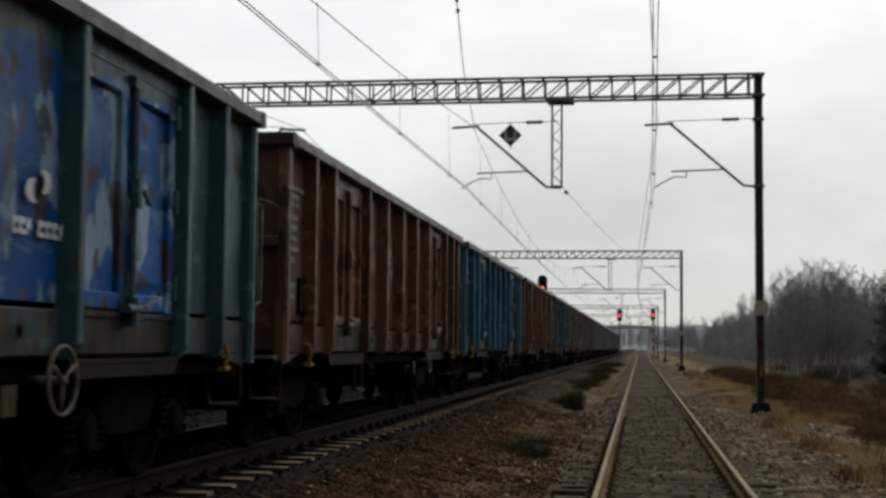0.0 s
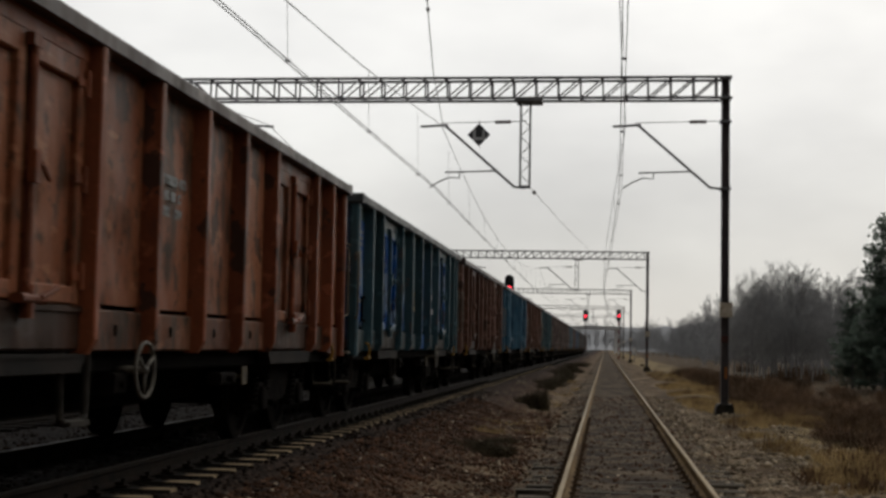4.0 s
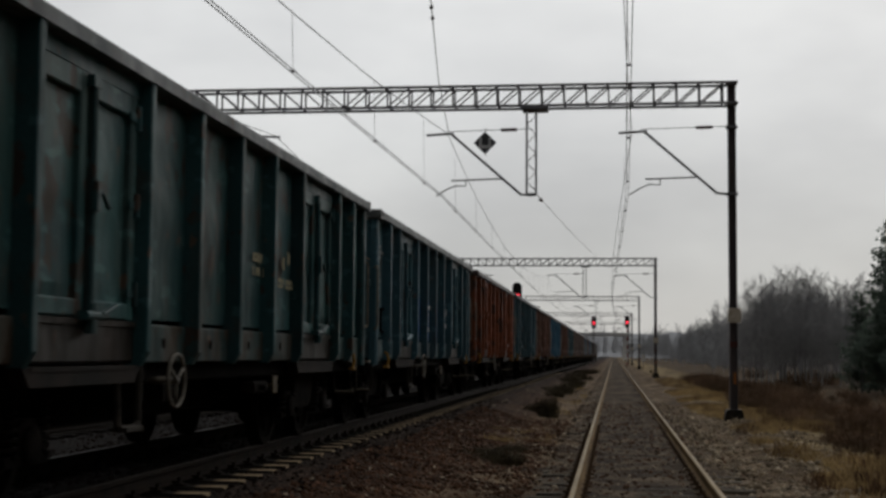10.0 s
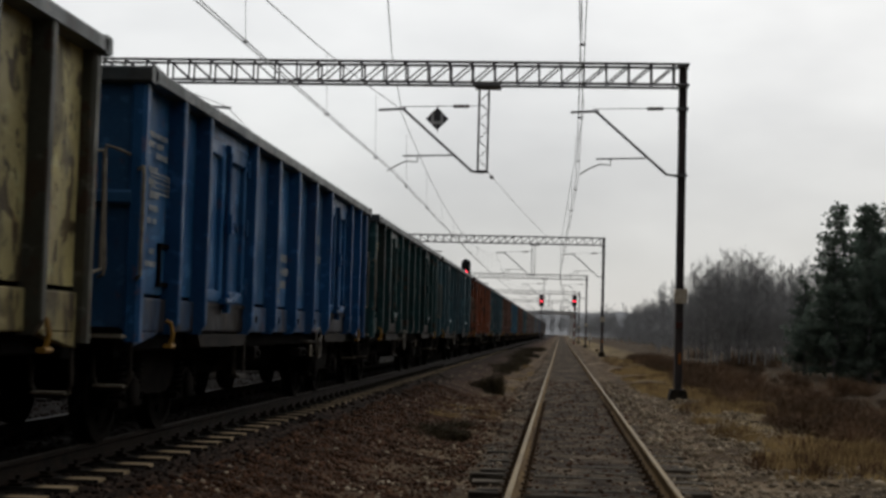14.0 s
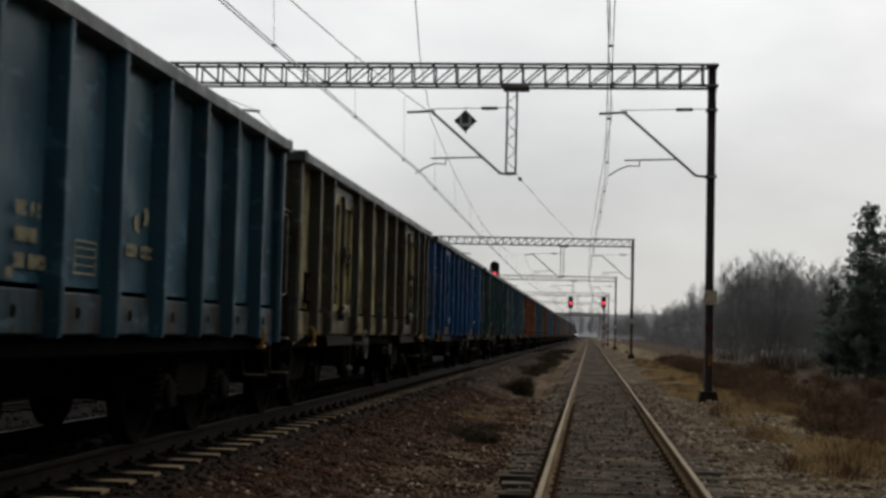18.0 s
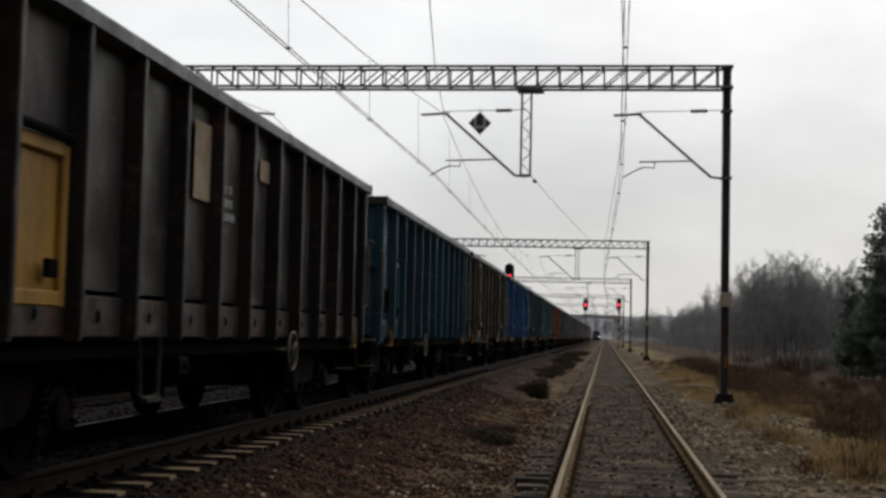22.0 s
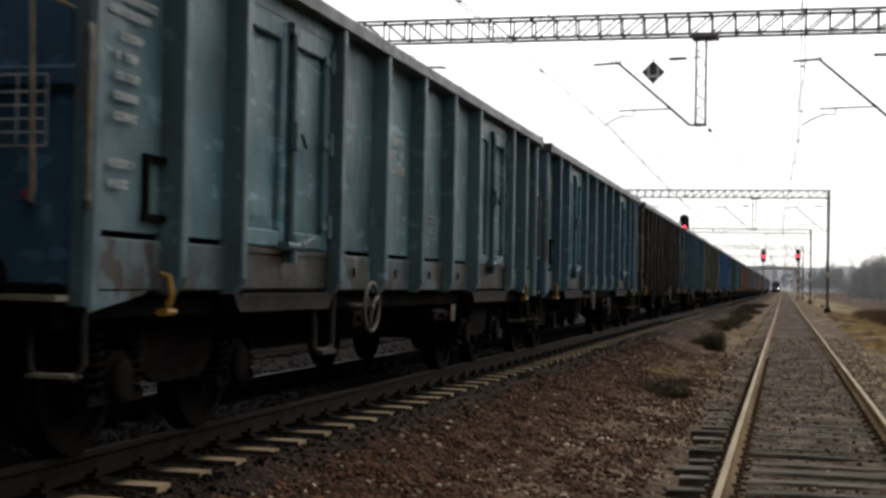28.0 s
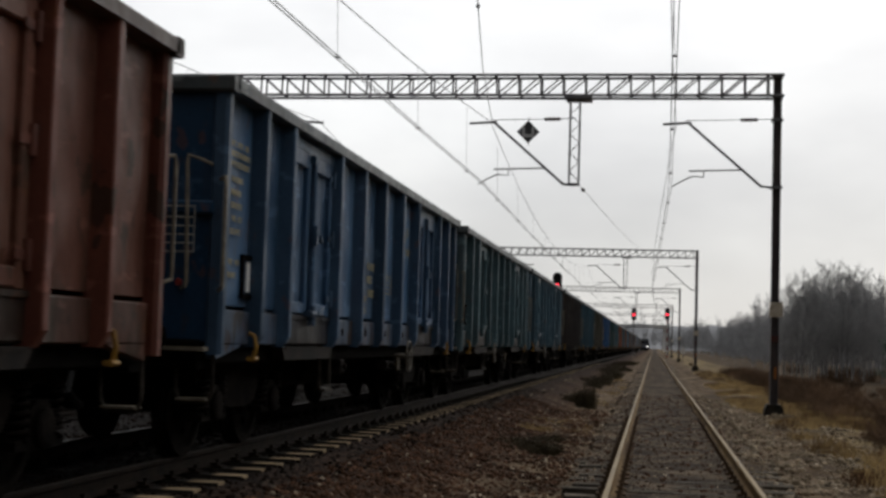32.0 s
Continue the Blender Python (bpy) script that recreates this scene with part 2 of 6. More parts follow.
def ground_material():
    """Soil, ballast and dead grass, by the strips in which they lie along the line."""
    m = bpy.data.materials.new("ground_cover")
    m.use_nodes = True
    n, l = m.node_tree.nodes, m.node_tree.links
    b = n["Principled BSDF"]
    co = n.new("ShaderNodeTexCoord")

    def noise_of(scale, detail=6):
        t = n.new("ShaderNodeTexNoise")
        t.inputs["Scale"].default_value, t.inputs["Detail"].default_value = scale, detail
        l.new(co.outputs["Object"], t.inputs["Vector"])
        return t.outputs["Fac"]

    def ramp_of(value, stops):
        r = n.new("ShaderNodeValToRGB")
        e = r.color_ramp.elements
        e[0].position, e[0].color = stops[0][0], rgb(stops[0][1])
        e[1].position, e[1].color = stops[-1][0], rgb(stops[-1][1])
        for p, c in stops[1:-1]:
            e.new(p).color = rgb(c)
        l.new(value, r.inputs[0])
        return r.outputs[0]

    stone = n.new("ShaderNodeTexVoronoi")
    stone.inputs["Scale"].default_value = 26.0
    l.new(co.outputs["Object"], stone.inputs["Vector"])
    sep_c = n.new("ShaderNodeSeparateColor")
    l.new(stone.outputs["Color"], sep_c.inputs[0])
    ballast = ramp_of(sep_c.outputs[0], [(0.0, (0.014, 0.007, 0.004)), (0.5, (0.045, 0.0225, 0.0125)), (0.85, (0.092, 0.049, 0.028)), (1.0, (0.23, 0.155, 0.105))])
    soil = ramp_of(noise_of(1.3), [(0.32, (0.028, 0.019, 0.012)), (0.5, (0.098, 0.066, 0.040)), (0.68, (0.23, 0.168, 0.108))])
    grass = ramp_of(noise_of(0.45), [(0.35, (0.055, 0.039, 0.024)), (0.50, (0.16, 0.115, 0.060)), (0.66, (0.34, 0.25, 0.125))])
    sep = n.new("ShaderNodeSeparateXYZ")
    wob = n.new("ShaderNodeMath")
    wob.operation = "MULTIPLY_ADD"
    wob.inputs[1].default_value = 1.6
    l.new(co.outputs["Object"], sep.inputs[0])
    l.new(noise_of(0.8), wob.inputs[0])
    l.new(sep.outputs["X"], wob.inputs[2])

    def step(low, high):
        r = n.new("ShaderNodeMapRange")
        r.inputs["From Min"].default_value, r.inputs["From Max"].default_value = low, high
        l.new(wob.outputs[0], r.inputs["Value"])
        return r.outputs[0]

    def mix(fac, a, c):
        x = n.new("ShaderNodeMix")
        x.data_type = "RGBA"
        l.new(fac, x.inputs["Factor"])
        l.new(a, x.inputs["A"])
        l.new(c, x.inputs["B"])
        return x.outputs["Result"]

    # Shade under the train, painted as a near-black strip along the main track.
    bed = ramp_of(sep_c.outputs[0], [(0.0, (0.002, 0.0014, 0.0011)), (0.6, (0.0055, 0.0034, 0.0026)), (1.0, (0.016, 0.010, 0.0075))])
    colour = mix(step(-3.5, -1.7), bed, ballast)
    colour = mix(step(-1.9, -1.0), colour, soil)
    litter = ramp_of(noise_of(1.1), [(0.35, (0.028, 0.020, 0.013)), (0.65, (0.11, 0.075, 0.045))])
    infill = ramp_of(noise_of(2.2), [(0.32, (0.018, 0.013, 0.009)), (0.5, (0.058, 0.042, 0.028)), (0.68, (0.135, 0.102, 0.07))])
    between = n.new("ShaderNodeMath")
    between.operation = "MULTIPLY"
    l.new(step(-0.45, -0.1), between.inputs[0])
    l.new(step(1.95, 1.6), between.inputs[1])
    colour = mix(between.outputs[0], colour, infill)
    colour = mix(step(2.8, 4.2), colour, grass)
    colour = mix(step(7.0, 9.5), colour, litter)
    l.new(colour, b.inputs["Base Color"])
    b.inputs["Roughness"].default_value = 0.95
    b.inputs["Specular IOR Level"].default_value = 0.08
    bp = n.new("ShaderNodeBump")
    bp.inputs["Strength"].default_value, bp.inputs["Distance"].default_value = 0.8, 0.03
    add = n.new("ShaderNodeMath")
    add.operation = "ADD"
    l.new(stone.outputs["Distance"], add.inputs[0])
    l.new(noise_of(14.0), add.inputs[1])
    l.new(add.outputs[0], bp.inputs["Height"])
    l.new(bp.outputs[0], b.inputs["Normal"])
    return m


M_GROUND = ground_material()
M_STONE = material("ballast_stone", (0.035, 0.0168, 0.0092), (0.108, 0.055, 0.031), 3.0, 0.9, bump=0.4, island=0.55, fine=60, spec=0.08)
M_PALE = material("pale_gravel", (0.15, 0.115, 0.08), (0.42, 0.35, 0.26), 2.0, 0.9, bump=0.4, island=0.5, fine=60, spec=0.08)
M_PATH = material("weathered_path_stone", (0.10, 0.076, 0.050), (0.33, 0.262, 0.18), 3.0, 0.9, bump=0.4, island=0.5, fine=60, spec=0.08)
M_WOOD = material("old_sleeper_wood", (0.016, 0.013, 0.010), (0.17, 0.142, 0.108), 3.0, 0.85, bump=0.8, fine=30, stretch=(0.6, 8, 8), piece=0.35, spec=0.08)
M_CONCRETE = material("sleeper_concrete", (0.19, 0.135, 0.075), (0.32, 0.24, 0.15), 3.0, 0.85, bump=0.4, piece=0.2, spec=0.08)
_n, _l = M_CONCRETE.node_tree.nodes, M_CONCRETE.node_tree.links
_b = _n["Principled BSDF"]
_from = _b.inputs["Base Color"].links[0].from_socket
# Sleepers painted dark for the train's shade; only their outer ends stay pale.
_co, _sep, _abs, _mr, _mx, _ns = _n.new("ShaderNodeTexCoord"), _n.new("ShaderNodeSeparateXYZ"), _n.new("ShaderNodeMath"), _n.new("ShaderNodeMapRange"), _n.new("ShaderNodeMix"), _n.new("ShaderNodeTexNoise")
_abs.operation, _mx.data_type = "ABSOLUTE", "RGBA"
_ns.inputs["Scale"].default_value = 5.0
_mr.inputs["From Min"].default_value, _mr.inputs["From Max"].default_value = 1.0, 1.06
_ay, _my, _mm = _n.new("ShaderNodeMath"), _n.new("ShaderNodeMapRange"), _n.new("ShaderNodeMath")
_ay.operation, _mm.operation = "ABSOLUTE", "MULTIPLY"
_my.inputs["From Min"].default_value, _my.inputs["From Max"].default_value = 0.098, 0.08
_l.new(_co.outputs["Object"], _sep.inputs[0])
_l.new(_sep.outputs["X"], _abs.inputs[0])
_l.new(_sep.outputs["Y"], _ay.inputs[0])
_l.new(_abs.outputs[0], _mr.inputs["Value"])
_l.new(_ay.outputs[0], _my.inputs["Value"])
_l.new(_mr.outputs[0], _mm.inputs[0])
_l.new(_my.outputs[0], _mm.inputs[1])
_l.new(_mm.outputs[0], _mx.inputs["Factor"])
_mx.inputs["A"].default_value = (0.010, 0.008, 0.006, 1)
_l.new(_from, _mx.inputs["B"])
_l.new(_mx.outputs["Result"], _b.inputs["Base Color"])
# Concrete darkened to near black: shade beneath the train, put into the colour.
M_SHADECON = material("shaded_concrete", (0.005, 0.004, 0.0033), (0.018, 0.014, 0.011), 2.0, 0.9, bump=0.3, spec=0.04)
M_RAIL_OCHRE = material("ochre_rusted_rail", (0.095, 0.056, 0.022), (0.19, 0.122, 0.052), 4.0, 0.85, bump=0.3, stretch=(1, 0.15, 1), spec=0.08)
M_WOODCLIP = material("rusted_soleplate", (0.05, 0.030, 0.017), (0.11, 0.070, 0.040), 5.0, 0.85, bump=0.3, spec=0.08)
M_PALECON = material("pale_concrete", (0.17, 0.13, 0.085), (0.30, 0.25, 0.18), 3.0, 0.85, bump=0.4)
M_RAIL_SIDE = material("rusty_rail", (0.005, 0.0032, 0.002), (0.015, 0.009, 0.0055), 6.0, 0.8, 0.2, bump=0.3, spec=0.08)
M_RAIL_TOP = material("rail_head", (0.17, 0.112, 0.046), (0.26, 0.185, 0.088), 5.0, 0.6, 0.1, bump=0.1, stretch=(1, 0.1, 1), spec=0.15)
M_RAIL_BRIGHT = material("polished_rail_head", (0.35, 0.34, 0.33), (0.5, 0.49, 0.47), 5.0, 0.25, 0.9, bump=0.05)
M_RAIL_DULL = material("brown_rail_head", (0.015, 0.0115, 0.0085), (0.030, 0.023, 0.016), 5.0, 0.55, 0.1, bump=0.1, spec=0.15)
# Gantry steel lightened to grey; part of this colour is haze.
M_STEEL = material("hazed_painted_steel", (0.16, 0.16, 0.168), (0.23, 0.226, 0.228), 3.0, 0.6, 0.3, bump=0.2)
M_MAST = material("weathered_mast_steel", (0.085, 0.078, 0.084), (0.155, 0.125, 0.122), 2.0, 0.65, 0.2, bump=0.3, stretch=(1, 1, 0.3))
M_RUSTBAND = material("orange_rust_mark", (0.40, 0.16, 0.05), (0.30, 0.10, 0.03), 8.0, 0.8, bump=0.3)
M_WIRE = material("copper_wire", (0.05, 0.05, 0.05), (0.08, 0.075, 0.07), 3.0, 0.5, 0.5, bump=0)
M_INSUL = material("glazed_insulator", (0.05, 0.03, 0.025), (0.08, 0.05, 0.04), 4.0, 0.3, bump=0)
M_PLATE = material("faded_plate", (0.42, 0.36, 0.28), (0.55, 0.49, 0.40), 9.0, 0.6, bump=0.1)
M_PRIMER = material("tan_primer", (0.24, 0.18, 0.12), (0.36, 0.275, 0.19), 6.0, 0.7, bump=0.1)
M_SIGN = material("dark_sign_enamel", (0.06, 0.06, 0.065), (0.09, 0.09, 0.095), 5.0, 0.35, bump=0.05)
M_SIGNWHITE = material("white_sign_enamel", (0.55, 0.55, 0.56), (0.68, 0.68, 0.68), 5.0, 0.4, bump=0.05)
M_WHITE = material("white_mast_paint", (0.5, 0.5, 0.5), (0.66, 0.65, 0.63), 4.0, 0.6, bump=0.1)
M_RED = material("red_mast_paint", (0.16, 0.03, 0.025), (0.24, 0.05, 0.04), 4.0, 0.6, bump=0.1)
M_BANDRED = material("worn_reddish_band", (0.09, 0.028, 0.022), (0.05, 0.03, 0.028), 9.0, 0.7, bump=0.1)
M_BLACK = material("black_signal_paint", (0.012, 0.012, 0.013), (0.022, 0.022, 0.023), 4.0, 0.5, bump=0.1)
M_REDLAMP = material("lit_red_lens", (0.5, 0.02, 0.03), (0.6, 0.03, 0.04), 3.0, 0.3, bump=0, emit=(1.0, 0.03, 0.06), power=4.0)
M_DARKLAMP = material("unlit_lens", (0.02, 0.03, 0.02), (0.03, 0.03, 0.03), 3.0, 0.15, bump=0)
M_WHITELAMP = material("lit_headlight", (0.8, 0.8, 0.75), (0.9, 0.9, 0.85), 3.0, 0.3, bump=0, emit=(1.0, 0.97, 0.9), power=2.0)
# Darker than grime alone: shade below the wagons is folded into both colours.
M_FRAME = material("shaded_grimy_underframe", (0.002, 0.0016, 0.0014), (0.006, 0.0048, 0.004), 3.0, 0.9, bump=0.5, spec=0.03)
M_BOGIE = material("shaded_brown_bogie_grime", (0.0025, 0.0020, 0.0017), (0.012, 0.0092, 0.0074), 5.0, 0.85, bump=0.5, spec=0.04)
M_COAL = material("coal", (0.006, 0.006, 0.006), (0.022, 0.021, 0.021), 9.0, 0.55, bump=1.0, fine=25, bump_distance=0.05)
M_YELLOW = material("chipped_yellow_paint", (0.30, 0.16, 0.025), (0.16, 0.085, 0.02), 9.0, 0.6, bump=0.3)
M_CREAM = material("chipped_cream_plate", (0.085, 0.063, 0.032), (0.045, 0.034, 0.022), 12.0, 0.7, bump=0.2)
M_OCHRE = material("faded_yellow_door", (0.36, 0.20, 0.035), (0.22, 0.12, 0.03), 4.0, 0.65, bump=0.3, stretch=(1, 1, 0.4))
# These stones carry the same painted shade as the ground under the train.
M_BEDSTONE = material("shaded_bed_stone", (0.0045, 0.0027, 0.0019), (0.016, 0.0092, 0.006), 3.0, 0.9, bump=0.4, island=0.5, fine=60, spec=0.08)
M_SILL = material("rusted_sill", (0.006, 0.0045, 0.0036), (0.019, 0.013, 0.0095), 4.0, 0.8, bump=0.4, spec=0.15)
M_STEP = material("dull_step_iron", (0.014, 0.012, 0.0095), (0.036, 0.030, 0.023), 6.0, 0.7, bump=0.2, spec=0.15)
M_HANDWHEEL = material("worn_handwheel_iron", (0.055, 0.047, 0.038), (0.13, 0.113, 0.088), 9.0, 0.6, bump=0.2)
M_GRIP = material("pale_grab_rail", (0.12, 0.104, 0.08), (0.21, 0.185, 0.14), 9.0, 0.6, bump=0.2)
M_LETTER = material("faded_stencil_paint", (0.19, 0.20, 0.20), (0.33, 0.34, 0.335), 7.0, 0.7, bump=0.05)
M_LETTERY = material("faded_yellow_stencil", (0.21, 0.185, 0.11), (0.31, 0.275, 0.175), 7.0, 0.7, bump=0.05)
M_LOGO = material("white_logo_paint", (0.55, 0.56, 0.57), (0.66, 0.66, 0.66), 7.0, 0.6, bump=0.05)
M_PAPER = material("waybill_paper", (0.7, 0.7, 0.68), (0.8, 0.8, 0.78), 7.0, 0.7, bump=0.05)
M_REDDOT = material("small_red_reflector", (0.16, 0.02, 0.02), (0.22, 0.035, 0.03), 7.0, 0.5, bump=0.05)
# Grey bark, twigs and needles paler than real: haze is in their colours.
M_BARK = material("grey_brown_bark", (0.20, 0.20, 0.202), (0.31, 0.31, 0.312), 5.0, 0.9, bump=0.5, stretch=(1, 1, 0.3), spec=0.08)
M_BIRCH = material("birch_bark", (0.28, 0.275, 0.27), (0.45, 0.445, 0.44), 3.0, 0.8, bump=0.3, stretch=(1, 1, 2))
M_TWIG = material("bare_twigs", (0.34, 0.338, 0.34), (0.46, 0.457, 0.46), 1.0, 0.9, bump=0, island=0.3, spec=0.08)
M_NEEDLE = material("pine_needles", (0.085, 0.115, 0.094), (0.150, 0.182, 0.148), 0.6, 0.8, bump=0, island=0.4, spec=0.08)
M_BRAMBLE = material("brown_winter_shrub", (0.068, 0.040, 0.025), (0.18, 0.108, 0.064), 1.0, 0.9, bump=0, island=0.4, spec=0.08)
M_THICKET = material("bramble_stems", (0.075, 0.046, 0.030), (0.21, 0.135, 0.082), 0.8, 0.9, bump=0, piece=0.5, spec=0.08)
M_HAY = material("dead_grass", (0.20, 0.135, 0.062), (0.46, 0.33, 0.16), 0.7, 0.9, bump=0, island=0.35, spec=0.08)


def let_light_through(m, share):
    """Thin blades and needles pass part of the light on."""
    n, l = m.node_tree.nodes, m.node_tree.links
    b = n["Principled BSDF"]
    out = [x for x in n if x.type == "OUTPUT_MATERIAL"][0]
    t, x = n.new("ShaderNodeBsdfTranslucent"), n.new("ShaderNodeMixShader")
    l.new(b.inputs["Base Color"].links[0].from_socket, t.inputs["Color"])
    x.inputs[0].default_value = share
    l.new(b.outputs[0], x.inputs[1])
    l.new(t.outputs[0], x.inputs[2])
    l.new(x.outputs[0], out.inputs["Surface"])


let_light_through(M_NEEDLE, 0.8)
let_light_through(M_TWIG, 0.5)
let_light_through(M_HAY, 0.4)
M_GREENWEED = material("dark_evergreen_weed", (0.036, 0.029, 0.017), (0.085, 0.068, 0.042), 3.0, 0.8, bump=0, island=0.4, spec=0.08)
# Far wood paled with grey: the haze of distance is in its colour.
M_FARWOOD = material("haze_pale_bare_wood", (0.26, 0.263, 0.272), (0.37, 0.374, 0.384), 0.08, 0.95, bump=0, island=0.2, spec=0.08)
# The horizon's haze is an emission: this tree line glows pale grey.
M_HAZE = material("glowing_haze_woods", (0.10, 0.10, 0.105), (0.12, 0.12, 0.125), 0.02, 0.95, bump=0, spec=0.08, emit=(0.21, 0.215, 0.225), power=1.0)
# Overpass concrete made near white, so far haze shows in its colour.
M_BRIDGE = material("hazed_overpass_concrete", (0.68, 0.68, 0.69), (0.78, 0.78, 0.79), 0.4, 0.9, bump=0.2)
# Loco paint greyed and lightened to hold the haze of its distance.
M_LOCO = material("hazed_blue_loco_paint", (0.10, 0.11, 0.14), (0.15, 0.155, 0.17), 1.0, 0.6, bump=0.1)
M_GLASS = material("dark_cab_glass", (0.01, 0.012, 0.015), (0.015, 0.017, 0.02), 1.0, 0.1, bump=0)


# ---- mesh helpers ----
class Shape:
    """Collects corners and faces of one mesh."""

    def __init__(self):
        self.v, self.f = [], []

    def add(self, verts, faces):
        k = len(self.v)
        self.v += [tuple(p) for p in verts]
        self.f += [tuple(i + k for i in q) for q in faces]
        return self

    def box(self, x0, x1, y0, y1, z0, z1, c=0.0):
        """A block; c chamfers the four edges along its longest side."""
        size = (x1 - x0, y1 - y0, z1 - z0)
        if c <= 0:
            p = [(x, y, z) for x in (x0, x1) for y in (y0, y1) for z in (z0, z1)]
            return self.add(p, [(0, 1, 3, 2), (4, 6, 7, 5), (0, 4, 5, 1), (2, 3, 7, 6), (0, 2, 6, 4), (1, 5, 7, 3)])
        a = size.index(max(size))
        u, w = [i for i in range(3) if i != a]
        lo, hi = (x0, y0, z0), (x1, y1, z1)
        c = min(c, size[u] * 0.45, size[w] * 0.45)
        ring = [(lo[u] + c, lo[w]), (hi[u] - c, lo[w]), (hi[u], lo[w] + c), (hi[u], hi[w] - c), (hi[u] - c, hi[w]), (lo[u] + c, hi[w]), (lo[u], hi[w] - c), (lo[u], lo[w] + c)]
        p = []
        for e in (lo[a], hi[a]):
            for s, t in ring:
                q = [0, 0, 0]
                q[a], q[u], q[w] = e, s, t
                p.append(q)
        f = [(i, (i + 1) % 8, 8 + (i + 1) % 8, 8 + i) for i in range(8)] + [tuple(range(7, -1, -1)), tuple(range(8, 16))]
        return self.add(p, f)

    def tube(self, a, b, r, n=8, r2=None, caps=True):
        a, b = Vector(a), Vector(b)
        d = (b - a).normalized()
        s = d.orthogonal().normalized()
        t = d.cross(s)
        r2 = r if r2 is None else r2
        p = [a + (s * math.cos(2 * math.pi * i / n) + t * math.sin(2 * math.pi * i / n)) * r for i in range(n)]
        p += [b + (s * math.cos(2 * math.pi * i / n) + t * math.sin(2 * math.pi * i / n)) * r2 for i in range(n)]
        f = [(i, (i + 1) % n, n + (i + 1) % n, n + i) for i in range(n)]
        if caps:
            f += [tuple(range(n - 1, -1, -1)), tuple(range(n, 2 * n))]
        return self.add(p, f)

    def path(self, pts, r, n=6):
        """One bent rod along pts."""
        pts = [Vector(p) for p in pts]
        k, base = len(pts), len(self.v)
        ref = None
        for i, p in enumerate(pts):
            d = ((p - pts[i - 1]).normalized() if i else Vector()) + ((pts[i + 1] - p).normalized() if i < k - 1 else Vector())
            d = d.normalized() if d.length > 1e-6 else Vector((0, 0, 1))
            s = d.orthogonal().normalized() if ref is None else (ref - d * ref.dot(d)).normalized()
            ref = s
            t = d.cross(s)
            self.v += [tuple(p + (s * math.cos(2 * math.pi * j / n) + t * math.sin(2 * math.pi * j / n)) * r) for j in range(n)]
        for i in range(k - 1):
            for j in range(n):
                self.f.append((base + i * n + j, base + i * n + (j + 1) % n, base + (i + 1) * n + (j + 1) % n, base + (i + 1) * n + j))
        self.f += [tuple(base + j for j in range(n - 1, -1, -1)), tuple(base + (k - 1) * n + j for j in range(n))]
        return self

    def ring(self, centre, axis, radius, r, n=24, k=6):
        """A torus."""
        axis = Vector(axis).normalized()
        s = axis.orthogonal().normalized()
        t = axis.cross(s)
        p, f = [], []
        for i in range(n):
            a = 2 * math.pi * i / n
            e = s * math.cos(a) + t * math.sin(a)
            for j in range(k):
                c = 2 * math.pi * j / k
                p.append(Vector(centre) + e * (radius + r * math.cos(c)) + axis * r * math.sin(c))
                f.append((i * k + j, ((i + 1) % n) * k + j, ((i + 1) % n) * k + (j + 1) % k, i * k + (j + 1) % k))
        return self.add(p, f)

    def lathe(self, centre, axis, profile, n=24):
        """profile: (along the axis, radius) pairs."""
        axis = Vector(axis).normalized()
        s = axis.orthogonal().normalized()
        t = axis.cross(s)
        p, f = [], []
        for h, r in profile:
            for i in range(n):
                a = 2 * math.pi * i / n
                p.append(Vector(centre) + axis * h + (s * math.cos(a) + t * math.sin(a)) * r)
        for j in range(len(profile) - 1):
            for i in range(n):
                f.append((j * n + i, j * n + (i + 1) % n, (j + 1) * n + (i + 1) % n, (j + 1) * n + i))
        f += [tuple(range(n - 1, -1, -1)), tuple(range((len(profile) - 1) * n, len(profile) * n))]
        return self.add(p, f)

    def prism(self, outline, axis, e0, e1):
        """An outline in the two other axes, drawn out along axis from e0 to e1."""
        u, w = [i for i in range(3) if i != axis]
        n, p = len(outline), []
        for e in (e0, e1):
            for s, t in outline:
                q = [0, 0, 0]
                q[axis], q[u], q[w] = e, s, t
                p.append(q)
        return self.add(p, [(i, (i + 1) % n, n + (i + 1) % n, n + i) for i in range(n)] + [tuple(range(n - 1, -1, -1)), tuple(range(n, 2 * n))])

    def sheet(self, grid):
        """Rows of points, joined into a surface."""
        k, w = len(self.v), len(grid[0])
        self.v += [tuple(p) for row in grid for p in row]
        for j in range(len(grid) - 1):
            for i in range(w - 1):
                self.f.append((k + j * w + i, k + j * w + i + 1, k + (j + 1) * w + i + 1, k + (j + 1) * w + i))
        return self

    def mesh(self, name, *mats, smooth=False):
        me = bpy.data.meshes.new(name)
        me.from_pydata(self.v, [], self.f)
        for m in mats:
            me.materials.append(m)
        bm = bmesh.new()
        bm.from_mesh(me)
        bmesh.ops.recalc_face_normals(bm, faces=bm.faces)
        bm.to_mesh(me)
        bm.free()
        if smooth:
            me.polygons.foreach_set("use_smooth", [True] * len(me.polygons))
        return me


def part(name, shape, mat, parent, label="", m=None, smooth=False):
    """One mesh under a thing or under a part."""
    me = shape if isinstance(shape, bpy.types.Mesh) else shape.mesh(name, mat, smooth=smooth)
    ob = new(name, me)
    ob.parent = parent
    if m is not None:
        ob.matrix_basis = m
    if label:
        ob["label"] = label
    return ob


def thing(name, m, label, category, group="", kind=""):
    ob = new(name)
    ob.empty_display_size = 0.2
    ob.matrix_basis = m
    return tagged(ob, label, category, group, kind)


